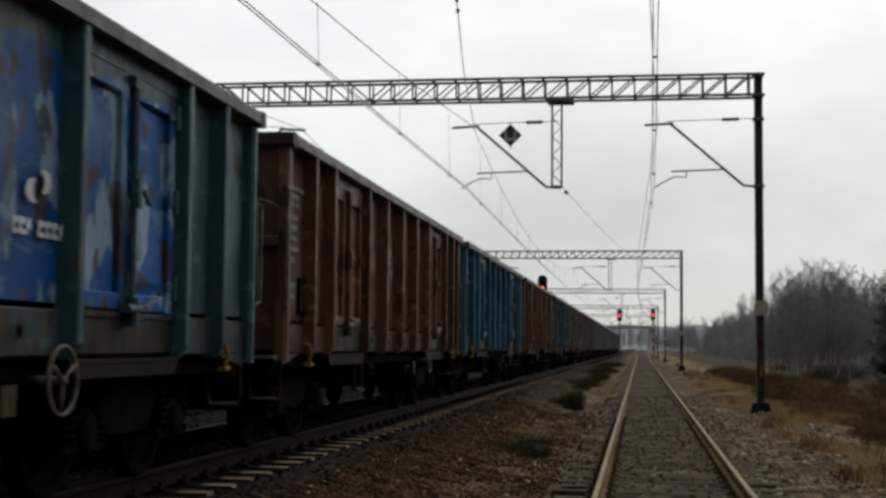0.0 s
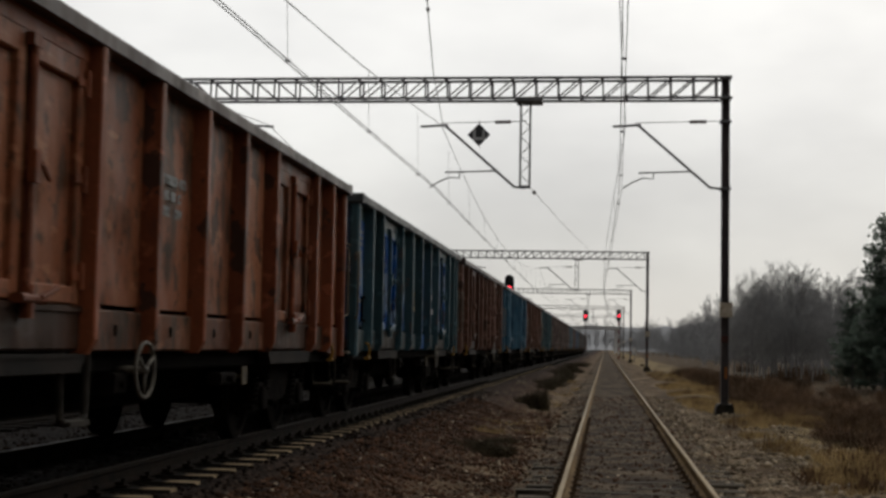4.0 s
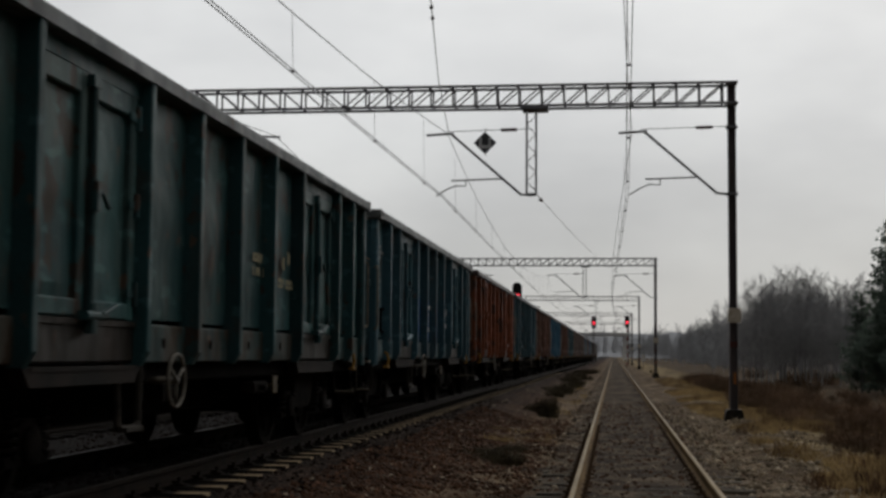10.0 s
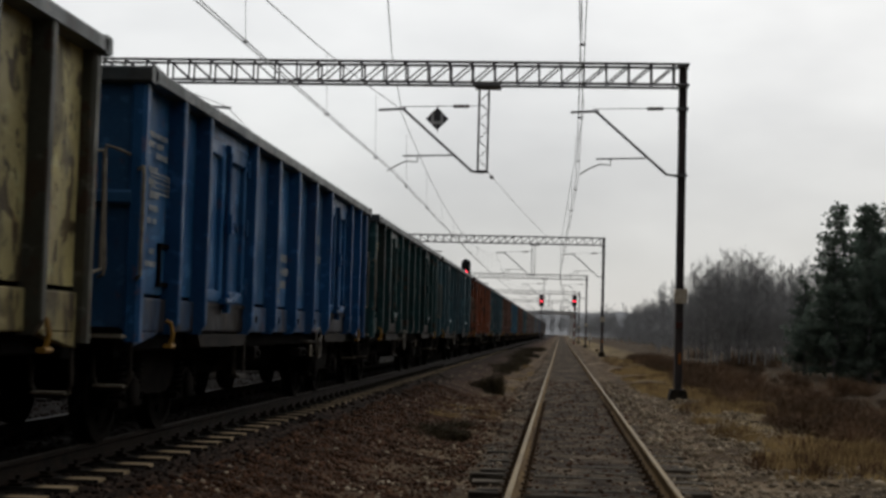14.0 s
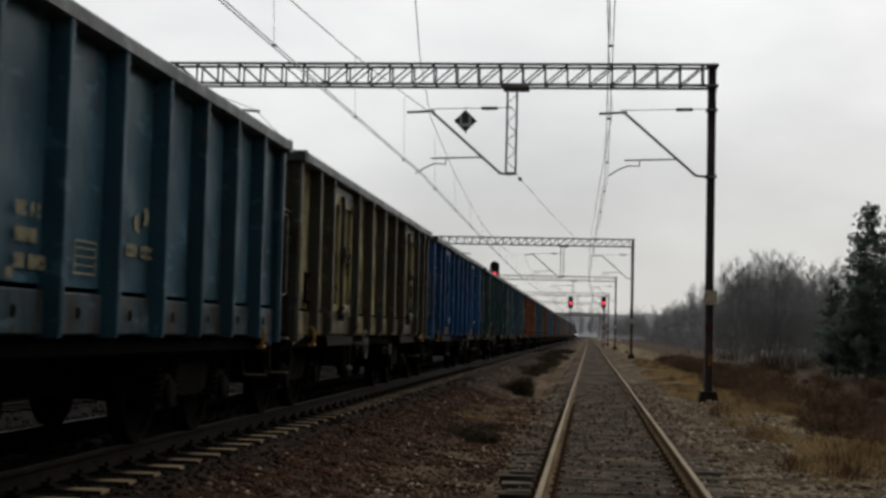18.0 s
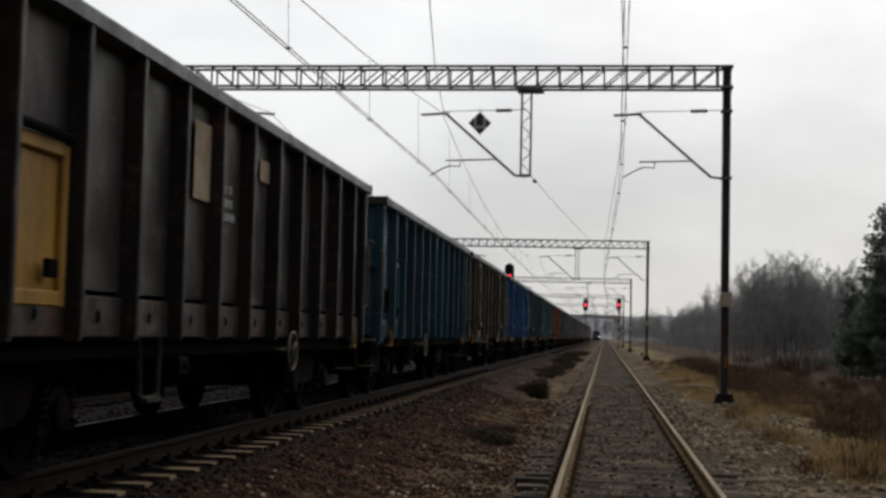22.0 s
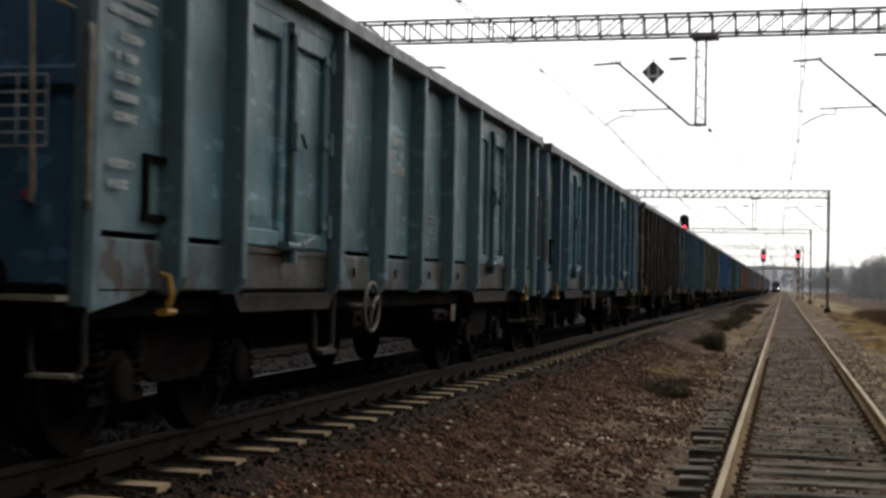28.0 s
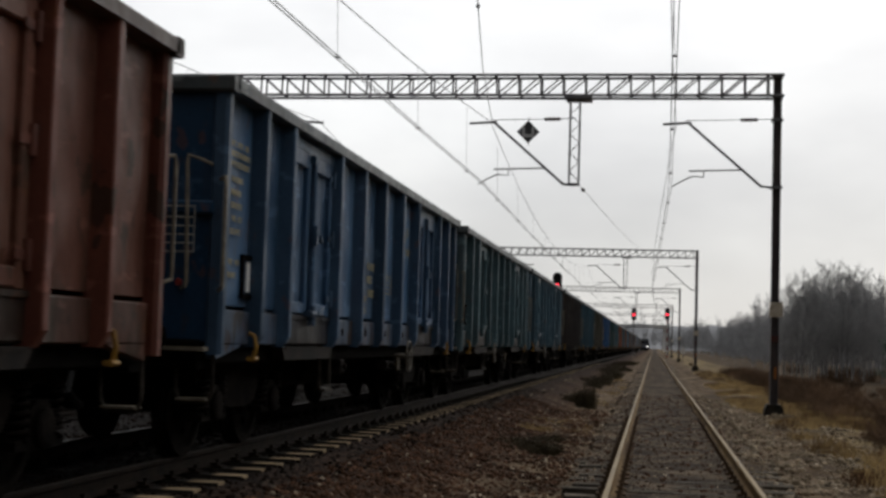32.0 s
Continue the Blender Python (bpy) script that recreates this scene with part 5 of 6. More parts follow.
TINT_C = (0.192, 0.054, 0.022)
TINT_D = (0.042, 0.108, 0.132)
TINT_E = (0.075, 0.153, 0.173)
TINT_F = (0.036, 0.084, 0.104)
TINT_G = (0.003, 0.062, 0.21)
TINT_H = (0.027, 0.024, 0.023)
TINT_I = (0.049, 0.045, 0.042)
TINT_J = (0.023, 0.020, 0.019)
TINT_K = (0.048, 0.118, 0.147)
TINT_L = (0.086, 0.152, 0.180)
TINT_M = (0.053, 0.105, 0.140)
TINT_N = (0.059, 0.121, 0.141)
TINT_O = (0.108, 0.167, 0.185)
TINT_P = (0.073, 0.121, 0.138)
TINT_Q = (0.038, 0.088, 0.165)
TINT_R = (0.071, 0.125, 0.206)
TINT_S = (0.046, 0.086, 0.141)
TINT_T = (0.108, 0.042, 0.028)
TINT_U = (0.152, 0.063, 0.044)
TINT_V = (0.120, 0.040, 0.027)
REPAINT = ((-6.45, -5.45, 1.35, 2.9), (-4.45, -2.55, 1.3, 2.85), (-2.45, -1.3, 1.2, 2.05), (0.05, 1.2, 1.2, 2.9), (1.3, 2.45, 1.2, 2.9), (2.55, 4.45, 1.3, 2.85))
REPAINT_LOW = ((0.05, 1.2, 0.9, 1.4),)
REPAINT_FIELD = ((-2.2, 2.3, 1.28, 2.12),)

# index along the train (0 stands beside the camera at the start): kind, panel colours, post colours, rim, patch, box, flake, rust, brake wheel y, label
TRAIN = {
    -16: ("A", BROWN, BROWN2, None, RIMB, None, None, None, 0.4, -1.9, "brown high-sided open wagon with double doors"),
    -15: ("A", TEAL, TEAL2, None, RIMT, None, None, None, 0.4, 2.5, "blue-grey high-sided open wagon with double doors"),
    -14: ("A", BROWN, BROWN2, None, RIMB, None, None, None, 0.4, -1.9, "brown high-sided open wagon with double doors"),
    -13: ("B", STEELB, STEELB2, None, RIMT, None, None, None, 0.4, -1.75, "dull blue ribbed open wagon"),
    -12: ("A", BROWN, BROWN2, None, RIMB, None, None, None, 0.4, 2.5, "brown high-sided open wagon with double doors"),
    -11: ("A", TEAL, TEAL2, None, RIMT, None, None, None, 0.4, -1.9, "blue-grey high-sided open wagon with double doors"),
    -10: ("A", BLUE, BLUE2, None, RIMT, None, None, None, 0.4, -1.9, "blue high-sided open wagon with double doors"),
    -9: ("A", BROWN, BROWN2, None, RIMB, None, None, None, 0.4, -1.9, "brown high-sided open wagon with double doors"),
    -8: ("A", SKY, SKY2, None, RIMT, None, None, None, 0.4, 2.5, "faded blue open wagon with double doors"),
    -7: ("A", BROWN, BROWN2, None, RIMB, None, None, None, 0.4, -1.9, "brown high-sided open wagon with double doors"),
    -6: ("A", BROWN, BROWN2, None, RIMB, None, None, None, 0.4, -1.9, "brown high-sided open wagon with double doors"),
    -5: ("A", BROWN, BROWN2, None, RIMB, None, None, None, 0.5, 2.5, "rusty brown open wagon with double doors"),
    -4: ("A", TEAL, TEAL2, None, RIMT, None, None, None, 0.4, -1.9, "blue-green open wagon with double doors"),
    -3: ("A", BROWN, BROWN2, None, RIMB, None, None, None, 0.4, -1.9, "dark brown open wagon with double doors"),
    -2: ("A", SKY, SKY2, None, RIMT, None, None, None, 0.35, 2.5, "faded blue open wagon with double doors"),
    -1: ("A", BROWN, BROWN2, None, RIMB, None, None, None, 0.45, 2.5, "red-brown open wagon with rust-streaked double doors"),
    0: ("A", TEAL, TEAL2, TEAL, RIMT, TINT_A, REPAINT, TINT_B, 0.4, 2.25, "blue-grey open wagon with patchy blue repaint and peeling white"),
    1: ("A", ORANGE, ORANGE2, TINT_C, RIMB, None, None, None, 0.5, -1.5, "orange-brown rusty open wagon with double doors"),
    2: ("A", TINT_D, TINT_E, TINT_F, RIMT, TINT_G, REPAINT_FIELD, None, 0.4, -1.75, "blue-grey open wagon with a bright blue repainted field"),
    3: ("A", DTEAL, DTEAL2, DTEAL, RIMT, None, None, None, 0.45, -1.85, "dark green-blue open wagon with grimy double doors"),
    4: ("A", BLUE, BLUE2, BLUE, RIMT, None, None, None, 0.3, 1.66, "deep blue open wagon with double doors"),
    5: ("A", OCHRE, OCHRE2, DARKPOST, RIMT, None, None, None, 0.5, -1.75, "faded yellow open wagon with dark posts and stains"),
    6: ("B", STEELB, STEELB2, STEELB, RIMT, None, None, None, 0.3, -1.5, "dull blue ribbed open wagon with an end hatch"),
    7: ("B", TINT_H, TINT_I, TINT_J, RIMT, None, None, None, 0.3, 1.8, "dark grey ribbed open wagon with a yellow end hatch"),
    8: ("A", TINT_K, TINT_L, TINT_M, RIMT, None, None, None, 0.35, -1.6, "faded blue open wagon with yellowish stencilling"),
    9: ("A", TINT_N, TINT_O, TINT_P, RIMT, None, None, None, 0.3, -1.68, "grey-teal open wagon with white stencilled data"),
    10: ("A", TINT_Q, TINT_R, TINT_S, RIMT, None, None, None, 0.35, 1.9, "dark blue open wagon with yellow stencilling and a waybill"),
    11: ("A", TINT_T, TINT_U, TINT_V, RIMB, None, None, None, 0.45, -1.9, "red-brown open wagon with double doors"),
}
WAGON_LENGTH = 14.04
SLACK = {1: 0.2, 2: -0.15, 6: 0.28, 7: -0.1, 8: -0.15, 9: 0.15, 10: 0.2}  # small differences in the gaps between wagons


END = {10: (0.011, 0.038, 0.078), 9: (0.032, 0.072, 0.110), 5: (0.075, 0.068, 0.036), 0: (0.012, 0.036, 0.078), 6: (0.024, 0.066, 0.100)}  # repainted end walls


def paint_wagon(w, k, spec):
    kind, base, worn, post, rim, patch, box, flake, rust, wheel_y, label = spec
    w["label"] = label
    if k < -4:  # the far wagons at the head: haze is mixed into their paint
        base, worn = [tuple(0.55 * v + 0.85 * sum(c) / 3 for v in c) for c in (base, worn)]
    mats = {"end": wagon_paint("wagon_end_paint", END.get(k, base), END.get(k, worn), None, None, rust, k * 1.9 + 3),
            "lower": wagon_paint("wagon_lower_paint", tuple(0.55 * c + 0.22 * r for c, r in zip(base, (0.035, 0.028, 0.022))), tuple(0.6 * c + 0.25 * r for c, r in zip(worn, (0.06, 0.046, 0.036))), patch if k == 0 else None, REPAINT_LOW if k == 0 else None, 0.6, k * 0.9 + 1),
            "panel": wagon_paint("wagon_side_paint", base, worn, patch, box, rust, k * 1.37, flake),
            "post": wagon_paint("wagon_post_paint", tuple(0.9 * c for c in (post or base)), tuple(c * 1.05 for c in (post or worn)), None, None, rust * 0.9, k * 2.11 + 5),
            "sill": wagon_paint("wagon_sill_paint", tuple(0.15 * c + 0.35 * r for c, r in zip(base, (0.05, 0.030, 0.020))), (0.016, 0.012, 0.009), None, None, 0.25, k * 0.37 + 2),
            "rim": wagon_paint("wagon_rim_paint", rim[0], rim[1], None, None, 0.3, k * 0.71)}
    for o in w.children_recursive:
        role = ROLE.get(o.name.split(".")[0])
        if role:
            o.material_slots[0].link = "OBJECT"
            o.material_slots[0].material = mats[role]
        if o.name.split(".")[0] == "brake_wheel":
            o.matrix_basis = pose(0, wheel_y, 0)
        if o.name.split(".")[0] == "coal_load" and k in (0, 4, 6, 10):
            o.matrix_basis = pose(0, 0, 0.11)


def build_train():
    model = {"A": wagon("A"), "B": wagon("B")}
    used, train = set(), {}
    for k, spec in TRAIN.items():
        kind = spec[0]
        if kind in used:
            w = copy_thing(model[kind], pose(TRACK_2, -WAGON_LENGTH * k, RAIL_2))
        else:
            w = model[kind]
            used.add(kind)
        train[k] = w
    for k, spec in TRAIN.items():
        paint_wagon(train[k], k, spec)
    for k, w in train.items():
        if k < -6:
            continue
        mat = M_LETTERY if k in (5, 8, 10, 3) else M_LETTER
        text_block(w, k, -6.28, -5.62, 2.72, 3, 0.05, 0.035, mat)
        text_block(w, k + 50, -6.2, -5.85, 2.42, 5, 0.05, 0.06, mat)
        text_block(w, k + 90, -6.25, -5.9, 1.72, 2, 0.05, 0.06, mat)
        part("reflector", Shape().lathe((1.37, -5.2, 1.75), (1, 0, 0), [(0, 0.035), (0.02, 0.03)], 10), M_REDDOT, w, "small red reflector")
        if k in (-1, 1, 7, 9, 11):
            text_block(w, k + 20, -1.0, -0.35, 2.42, 3, 0.08, 0.05, mat)
    for k, y, z in ((0, 2.0, 2.01), (2, 2.22, 1.92), (3, 2.03, 2.07), (4, 1.80, 2.30), (6, 1.72, 1.90), (8, 1.85, 1.93), (10, 1.90, 2.58)):
        logo(train[k], y, z, M_LOGO if k in (0, 2) else M_LETTER if k == 4 else M_LETTERY)
    for k, y, z in ((4, -0.66, 1.98), (6, -0.62, 1.84), (8, -0.82, 2.0), (10, -0.66, 2.03)):
        text_block(train[k], k + 20, y, y + 0.5, z, 3, 0.095, 0.07, M_LETTER if k == 4 else M_LETTERY)
        text_block(train[k], k + 30, y - 0.18, y, z - 0.42, 2, 0.08, 0.06, M_LETTER if k == 4 else M_LETTERY)
    for k, y, z in ((4, 0.34, 1.51), (6, 0.36, 1.42), (8, 0.45, 1.39), (10, 0.5, 1.68), (9, 0.45, 1.52)):
        data_frame(train[k], y, y + 0.40, z, z + 0.24, M_LETTER if k in (4, 9) else M_LETTERY)
    text_block(train[3], 77, 0.68, 1.17, 2.07, 2, 0.09, 0.05, M_LETTERY)
    text_block(train[0], 78, -0.66, -0.25, 2.05, 3, 0.09, 0.04, M_LETTERY)
    data_frame(train[4], -6.14, -5.6, 2.2, 2.38, M_LETTER)
    for w in (train[9], train[10], train[1]):
        part("end_reflector", Shape().lathe((1.08, -6.445, 1.50), (0, -1, 0), [(0, 0.032), (0.012, 0.028)], 12), M_REDDOT, w, "small red reflector on the end wall")
    text_block(train[2], 201, -0.9, -0.2, 2.0, 4, 0.08, 0.06, M_LOGO)
    for k in (9, 10, 5):
        yy = -6.46
        ink = M_LETTERY if k == 5 else M_LETTER
        lines = [(0.72, 1.22, z, z + 0.012) for z in (1.74, 1.81, 1.88, 1.95, 2.02, 2.11)] + [(x, x + 0.012, 1.75, 2.11) for x in (0.72, 0.86, 1.04, 1.21)]
        p = part("data_panel", Shape().box(*lines[0][:2], yy - 0.052, yy - 0.049, *lines[0][2:]), ink, train[k], "ruled white data panel on the end wall")
        for x0, x1, z0, z1 in lines[1:]:
            part("ruled_line", Shape().box(x0, x1, yy - 0.052 - 0.001 * (x1 - x0 < 0.1), yy - 0.049, z0, z1), ink, p)
    for k, x, z in ((1, 1.15, 2.70), (2, 0.96, 2.69), (3, 1.02, 2.82)):
        part("warning_triangle", Shape().prism([(x - 0.065, z - 0.06), (x + 0.065, z - 0.06), (x, z + 0.06)], 1, -6.445, -6.4405), M_YELLOW, train[k], "faded yellow warning triangle on the end wall")
    part("waybill", Shape().box(1.379, 1.385, -5.58, -5.49, 1.46, 1.72), M_PAPER, train[10], "creased white waybill")
    part("paint_patch", Shape().box(1.386, 1.389, 0.60, 0.97, 2.60, 2.82), M_PRIMER, train[7], "bleached primer patch")
    part("paint_patch", Shape().box(1.386, 1.389, -1.62, -1.14, 2.20, 2.88), M_PRIMER, train[7], "bleached primer strip")
    for o in train[7].children:
        if o.name.split(".")[0] == "hatch":
            for q in (o, *[c for c in o.children if c.name.startswith("hatch_bar")]):
                q.material_slots[0].material = M_OCHRE
            o["label"] = "bright ochre-yellow hatch"
    return train


def locomotive():
    """A distant electric locomotive with one lit headlight."""
    t = thing("locomotive", pose(-46.0, 760.0, -0.05), "dark distant locomotive with one lit headlight", "locomotive")
    part("body", Shape().prism([(-1.45, 0.95), (1.45, 0.95), (1.45, 2.6), (1.2, 3.6), (-1.2, 3.6), (-1.45, 2.6)], 1, 0, 15), M_LOCO, t)
    part("roof", Shape().prism([(-1.2, 3.605), (1.2, 3.605), (0.9, 3.9), (-0.9, 3.9)], 1, 0.3, 14.7), M_FRAME, t)
    part("windscreen", Shape().box(-1.1, -0.08, -0.03, 0.02, 2.4, 3.2, 0.02), M_GLASS, t)
    part("windscreen", Shape().box(0.08, 1.1, -0.03, 0.02, 2.4, 3.2, 0.02), M_GLASS, t)
    part("headlight", Shape().lathe((0.85, 0, 1.5), (0, -1, 0), [(0, 0.2), (0.05, 0.2), (0.08, 0.1)], 16), M_WHITELAMP, t, "lit white headlight")
    part("headlight", Shape().lathe((-0.85, 0, 1.5), (0, -1, 0), [(0, 0.2), (0.05, 0.2), (0.08, 0.1)], 16), M_DARKLAMP, t, "unlit headlight")
    part("buffer_beam", Shape().box(-1.4, 1.4, -0.2, 0.1, 0.75, 1.15, 0.03), M_FRAME, t)
    for y in (2.2, 5.0, 10.0, 12.8):
        for x in (-0.75, 0.75):
            part("wheel", Shape().lathe((x - 0.06, y, 0.62), (1, 0, 0), [(0, 0.62), (0.12, 0.6)], 20), M_BOGIE, t)
    part("underframe", Shape().box(-1.2, 1.2, 1.0, 14.0, 0.3, 0.96), M_FRAME, t)
    return t


# ---- far setting ----
overpass = thing("overpass", pose(0, 470, 0), "concrete road overpass in the distance, paled for haze", "bridge", kind="structure")
part("deck", Shape().box(-70, 4, -4, 4, 7.8, 8.5, 0.1), M_BRIDGE, overpass)
part("parapet", Shape().box(-70, 4, -4.1, -3.8, 8.505, 8.9), M_BRIDGE, overpass)
for px in (-40, -24, -12.5, 3.3):
    part("pier", Shape().box(px - 0.5, px + 0.5, -2.5, 2.5, -0.9, 7.795, 0.1), M_BRIDGE, overpass)

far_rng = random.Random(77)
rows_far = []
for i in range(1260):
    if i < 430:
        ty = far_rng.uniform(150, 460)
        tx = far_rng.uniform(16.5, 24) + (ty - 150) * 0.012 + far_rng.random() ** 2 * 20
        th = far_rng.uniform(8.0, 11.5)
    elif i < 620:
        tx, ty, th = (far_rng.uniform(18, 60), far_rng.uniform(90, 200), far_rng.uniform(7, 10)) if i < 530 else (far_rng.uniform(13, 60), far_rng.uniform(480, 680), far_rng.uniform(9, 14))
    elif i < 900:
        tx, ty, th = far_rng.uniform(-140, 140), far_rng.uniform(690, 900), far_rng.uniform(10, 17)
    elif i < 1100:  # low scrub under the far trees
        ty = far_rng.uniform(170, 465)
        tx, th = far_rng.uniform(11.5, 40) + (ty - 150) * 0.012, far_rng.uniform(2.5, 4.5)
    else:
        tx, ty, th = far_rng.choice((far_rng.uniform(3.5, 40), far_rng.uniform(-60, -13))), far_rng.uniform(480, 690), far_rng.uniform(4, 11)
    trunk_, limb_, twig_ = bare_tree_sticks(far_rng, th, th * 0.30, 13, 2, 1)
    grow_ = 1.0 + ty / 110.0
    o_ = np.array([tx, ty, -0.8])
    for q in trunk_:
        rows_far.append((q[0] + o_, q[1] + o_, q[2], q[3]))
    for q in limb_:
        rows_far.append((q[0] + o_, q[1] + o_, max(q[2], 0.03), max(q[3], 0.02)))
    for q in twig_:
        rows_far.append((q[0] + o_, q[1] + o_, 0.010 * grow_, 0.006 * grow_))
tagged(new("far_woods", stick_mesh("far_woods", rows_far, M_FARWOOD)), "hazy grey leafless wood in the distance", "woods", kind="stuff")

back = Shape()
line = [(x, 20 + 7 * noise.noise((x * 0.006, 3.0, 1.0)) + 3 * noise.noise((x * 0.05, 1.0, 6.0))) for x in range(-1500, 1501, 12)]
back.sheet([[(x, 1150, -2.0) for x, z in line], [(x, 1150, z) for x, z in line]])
tagged(new("backdrop", back.mesh("backdrop", M_HAZE)), "pale grey tree line on the horizon, glowing faintly as haze", "backdrop", kind="structure")

# ---- overhead line, gantries, signs and signals ----
portal = gantry()
portal.matrix_basis = pose(0, GANTRY_Y[0], 0)
for gy_ in GANTRY_Y[1:]:
    copy_thing(portal, pose(0, gy_, 0.06))
overhead_line(stagger(-0.25, 0.26), "pair of contact wires with messenger and droppers above the siding")
overhead_line(stagger(-4.91, 0.26), "contact wires, messenger and droppers above the train")
overhead_line(stagger(-9.4, 0.26), "contact wires and messenger above the far track")
cross_line = thing("anchor_wire", pose(0, 0, 0), "thin wire with insulators crossing over obliquely", "overhead wires")
part("wire", Shape().path([(-4.5, 34, 7.02), (-3.6, 25, 6.55), (-3.03, 20, 6.32), (-1.9, 10, 6.05), (-0.8, 0, 6.0), (1.0, -16, 6.4)], 0.009, 5), M_WIRE, cross_line)
for iy, iz in ((18.6, 6.285), (19.3, 6.305)):
    part("insulator", Shape().lathe((-3.03 + (20 - iy) * 0.113, iy, iz), (-0.11, 1, 0.03), [(0, 0.012), (0.05, 0.03), (0.12, 0.03), (0.17, 0.012)], 8), M_INSUL, cross_line)
feeder = thing("feeder_wire", pose(0, 0, 0), "thin slack wire from the hanger to the next gantry", "overhead wires")
part("wire", Shape().path([(-2.25 + 2.6 * u, 34 + 62.7 * u, 5.42 + 1.6 * u - 1.2 * u * (1 - u)) for u in [i / 12 for i in range(13)]], 0.007, 4), M_WIRE, feeder)
part("insulator", Shape().lathe((-2.2, 34.6, 5.38), (0.04, 1, 0), [(0, 0.02), (0.1, 0.05), (0.3, 0.05), (0.4, 0.02)], 8), M_INSUL, feeder)

sign = thing("pantograph_sign", pose(-3.55, 33.8, 6.72), "dark diamond-shaped sign with a white U hanging from the cantilever", "railway sign")
part("board", Shape().prism([(0, -0.29), (0.29, 0), (0, 0.29), (-0.29, 0)], 1, 0, 0.02), M_SIGN, sign)
part("letter", Shape().box(-0.15, -0.085, -0.006, -0.002, -0.065, 0.13).box(0.085, 0.15, -0.006, -0.002, -0.065, 0.13).box(-0.15, 0.15, -0.006, -0.002, -0.135, -0.065), M_SIGNWHITE, sign, "white letter U")
part("border", Shape().prism([(0, -0.29), (0.29, 0), (0.262, 0), (0, -0.262)], 1, -0.005, -0.001).prism([(0, -0.29), (-0.29, 0), (-0.262, 0), (0, -0.262)], 1, -0.005, -0.001)
     .prism([(0, 0.29), (0.29, 0), (0.262, 0), (0, 0.262)], 1, -0.005, -0.001).prism([(0, 0.29), (-0.29, 0), (-0.262, 0), (0, 0.262)], 1, -0.005, -0.001), M_STEEL, sign, "thin border")
part("bracket", Shape().tube((0, 0.015, 0.25), (0, 0.2, 0.40), 0.012, 5).tube((0, 0.015, -0.2), (0, 0.2, -0.30), 0.012, 5), M_STEEL, sign)

signal(-3.23, 200, 6.02, "black colour-light signal showing red on a mast between the tracks", False)
signal(1.60, 200, 6.15, "colour-light signal showing red on a red and white mast", True)
signal(-7.57, 102.2, 5.79, "black colour-light signal showing red beyond the train", False)

marker = thing("distance_post", pose(2.84, 150, -0.2), "white plate on a slim post beside the track", "marker post")
part("pole", Shape().tube((0, 0.03, -0.2), (0, 0.03, 1.6), 0.04, 8), M_MAST, marker, smooth=True)
part("plate", Shape().box(-0.15, 0.15, -0.03, -0.012, 0.98, 1.70, 0.01), M_WHITE, marker, "white enamel plate")
box_ = thing("cable_box", pose(2.95, 122, -0.17), "low pale concrete cable box in the grass", "cable box")
part("case", Shape().box(-0.16, 0.16, -0.12, 0.12, -0.1, 0.22, 0.03), M_PALECON, box_)
part("lid", Shape().box(-0.18, 0.18, -0.14, 0.14, 0.222, 0.27, 0.015), M_PALECON, box_)

# ---- trees and shrubs ----
place = random.Random(5)
models = [bare_tree(21, 10.0, 3.2, M_BARK, "grey leafless tree with fine twigs"), bare_tree(22, 8.5, 2.8, M_BIRCH, "slim pale birch with bare crown"), bare_tree(23, 9.2, 3.4, M_BARK, "leafless tree with spreading twigs")]
spots = []
for i in range(44):
    spots.append((place.uniform(13.2, 22), place.uniform(98, 135)))
for i in range(16):  # the wood's edge towards the line
    spots.append((place.uniform(9.9, 13.4), place.uniform(97, 114)))
spots += [(12.9, 108), (14.2, 104), (15.6, 110), (17.0, 103), (13.6, 118), (18.4, 100), (16.2, 97), (15.0, 126)]
for i, (tx, ty) in enumerate(spots):
    mo = models[i % 3]
    sc = place.uniform(0.66, 0.88)
    m = pose(tx, ty, -0.85, 0, 0, place.uniform(0, 360))
    if i < 3:
        mo.matrix_basis, tr_ = m, mo
    else:
        tr_ = copy_thing(mo, m)
    tr_.scale = (sc, sc, sc)
pines = [pine_tree(31, 10.2), pine_tree(32, 9.0)]
for i, (tx, ty, sc) in enumerate([(14.7, 76, 0.95), (16.9, 78, 1.12), (18.3, 74, 1.1), (15.9, 82, 0.8), (19.6, 80, 1.2), (20.8, 88, 1.1), (15.6, 72, 0.62), (22.5, 84, 1.2), (16.6, 73, 0.7), (17.8, 84, 1.0), (14.4, 84, 0.6)]):
    m = pose(tx, ty, -0.8, 0, 0, 47 * i)
    if i < 2:
        pines[i].matrix_basis, tr_ = m, pines[i]
    else:
        tr_ = copy_thing(pines[i % 2], m)
    tr_.scale = (sc, sc, sc)
shrubs = [shrub(41 + i, M_THICKET, "bramble_shrub", "brown leafless bramble thicket", 110, 0.9, 0.95) for i in range(3)]
for i in range(150):
    ty = 20 + 85 * place.random() ** 1.15
    tx = 3.3 + max(0.0, 26 - ty) * 0.10 + 8.5 * place.random() ** 1.4 + ty * 0.012
    m = pose(tx, ty, float(np.interp(tx, GX, GZ)), 0, 0, place.uniform(0, 360))
    sc = place.uniform(0.3, 1.1) * (1.0 if ty < 60 else 0.9)
    if i < 3:
        shrubs[i].matrix_basis, tr_ = m, shrubs[i]
    else:
        tr_ = copy_thing(shrubs[i % 3], m)
    tr_.scale = (sc, sc, sc * (0.62 if ty < 48 else 0.9))
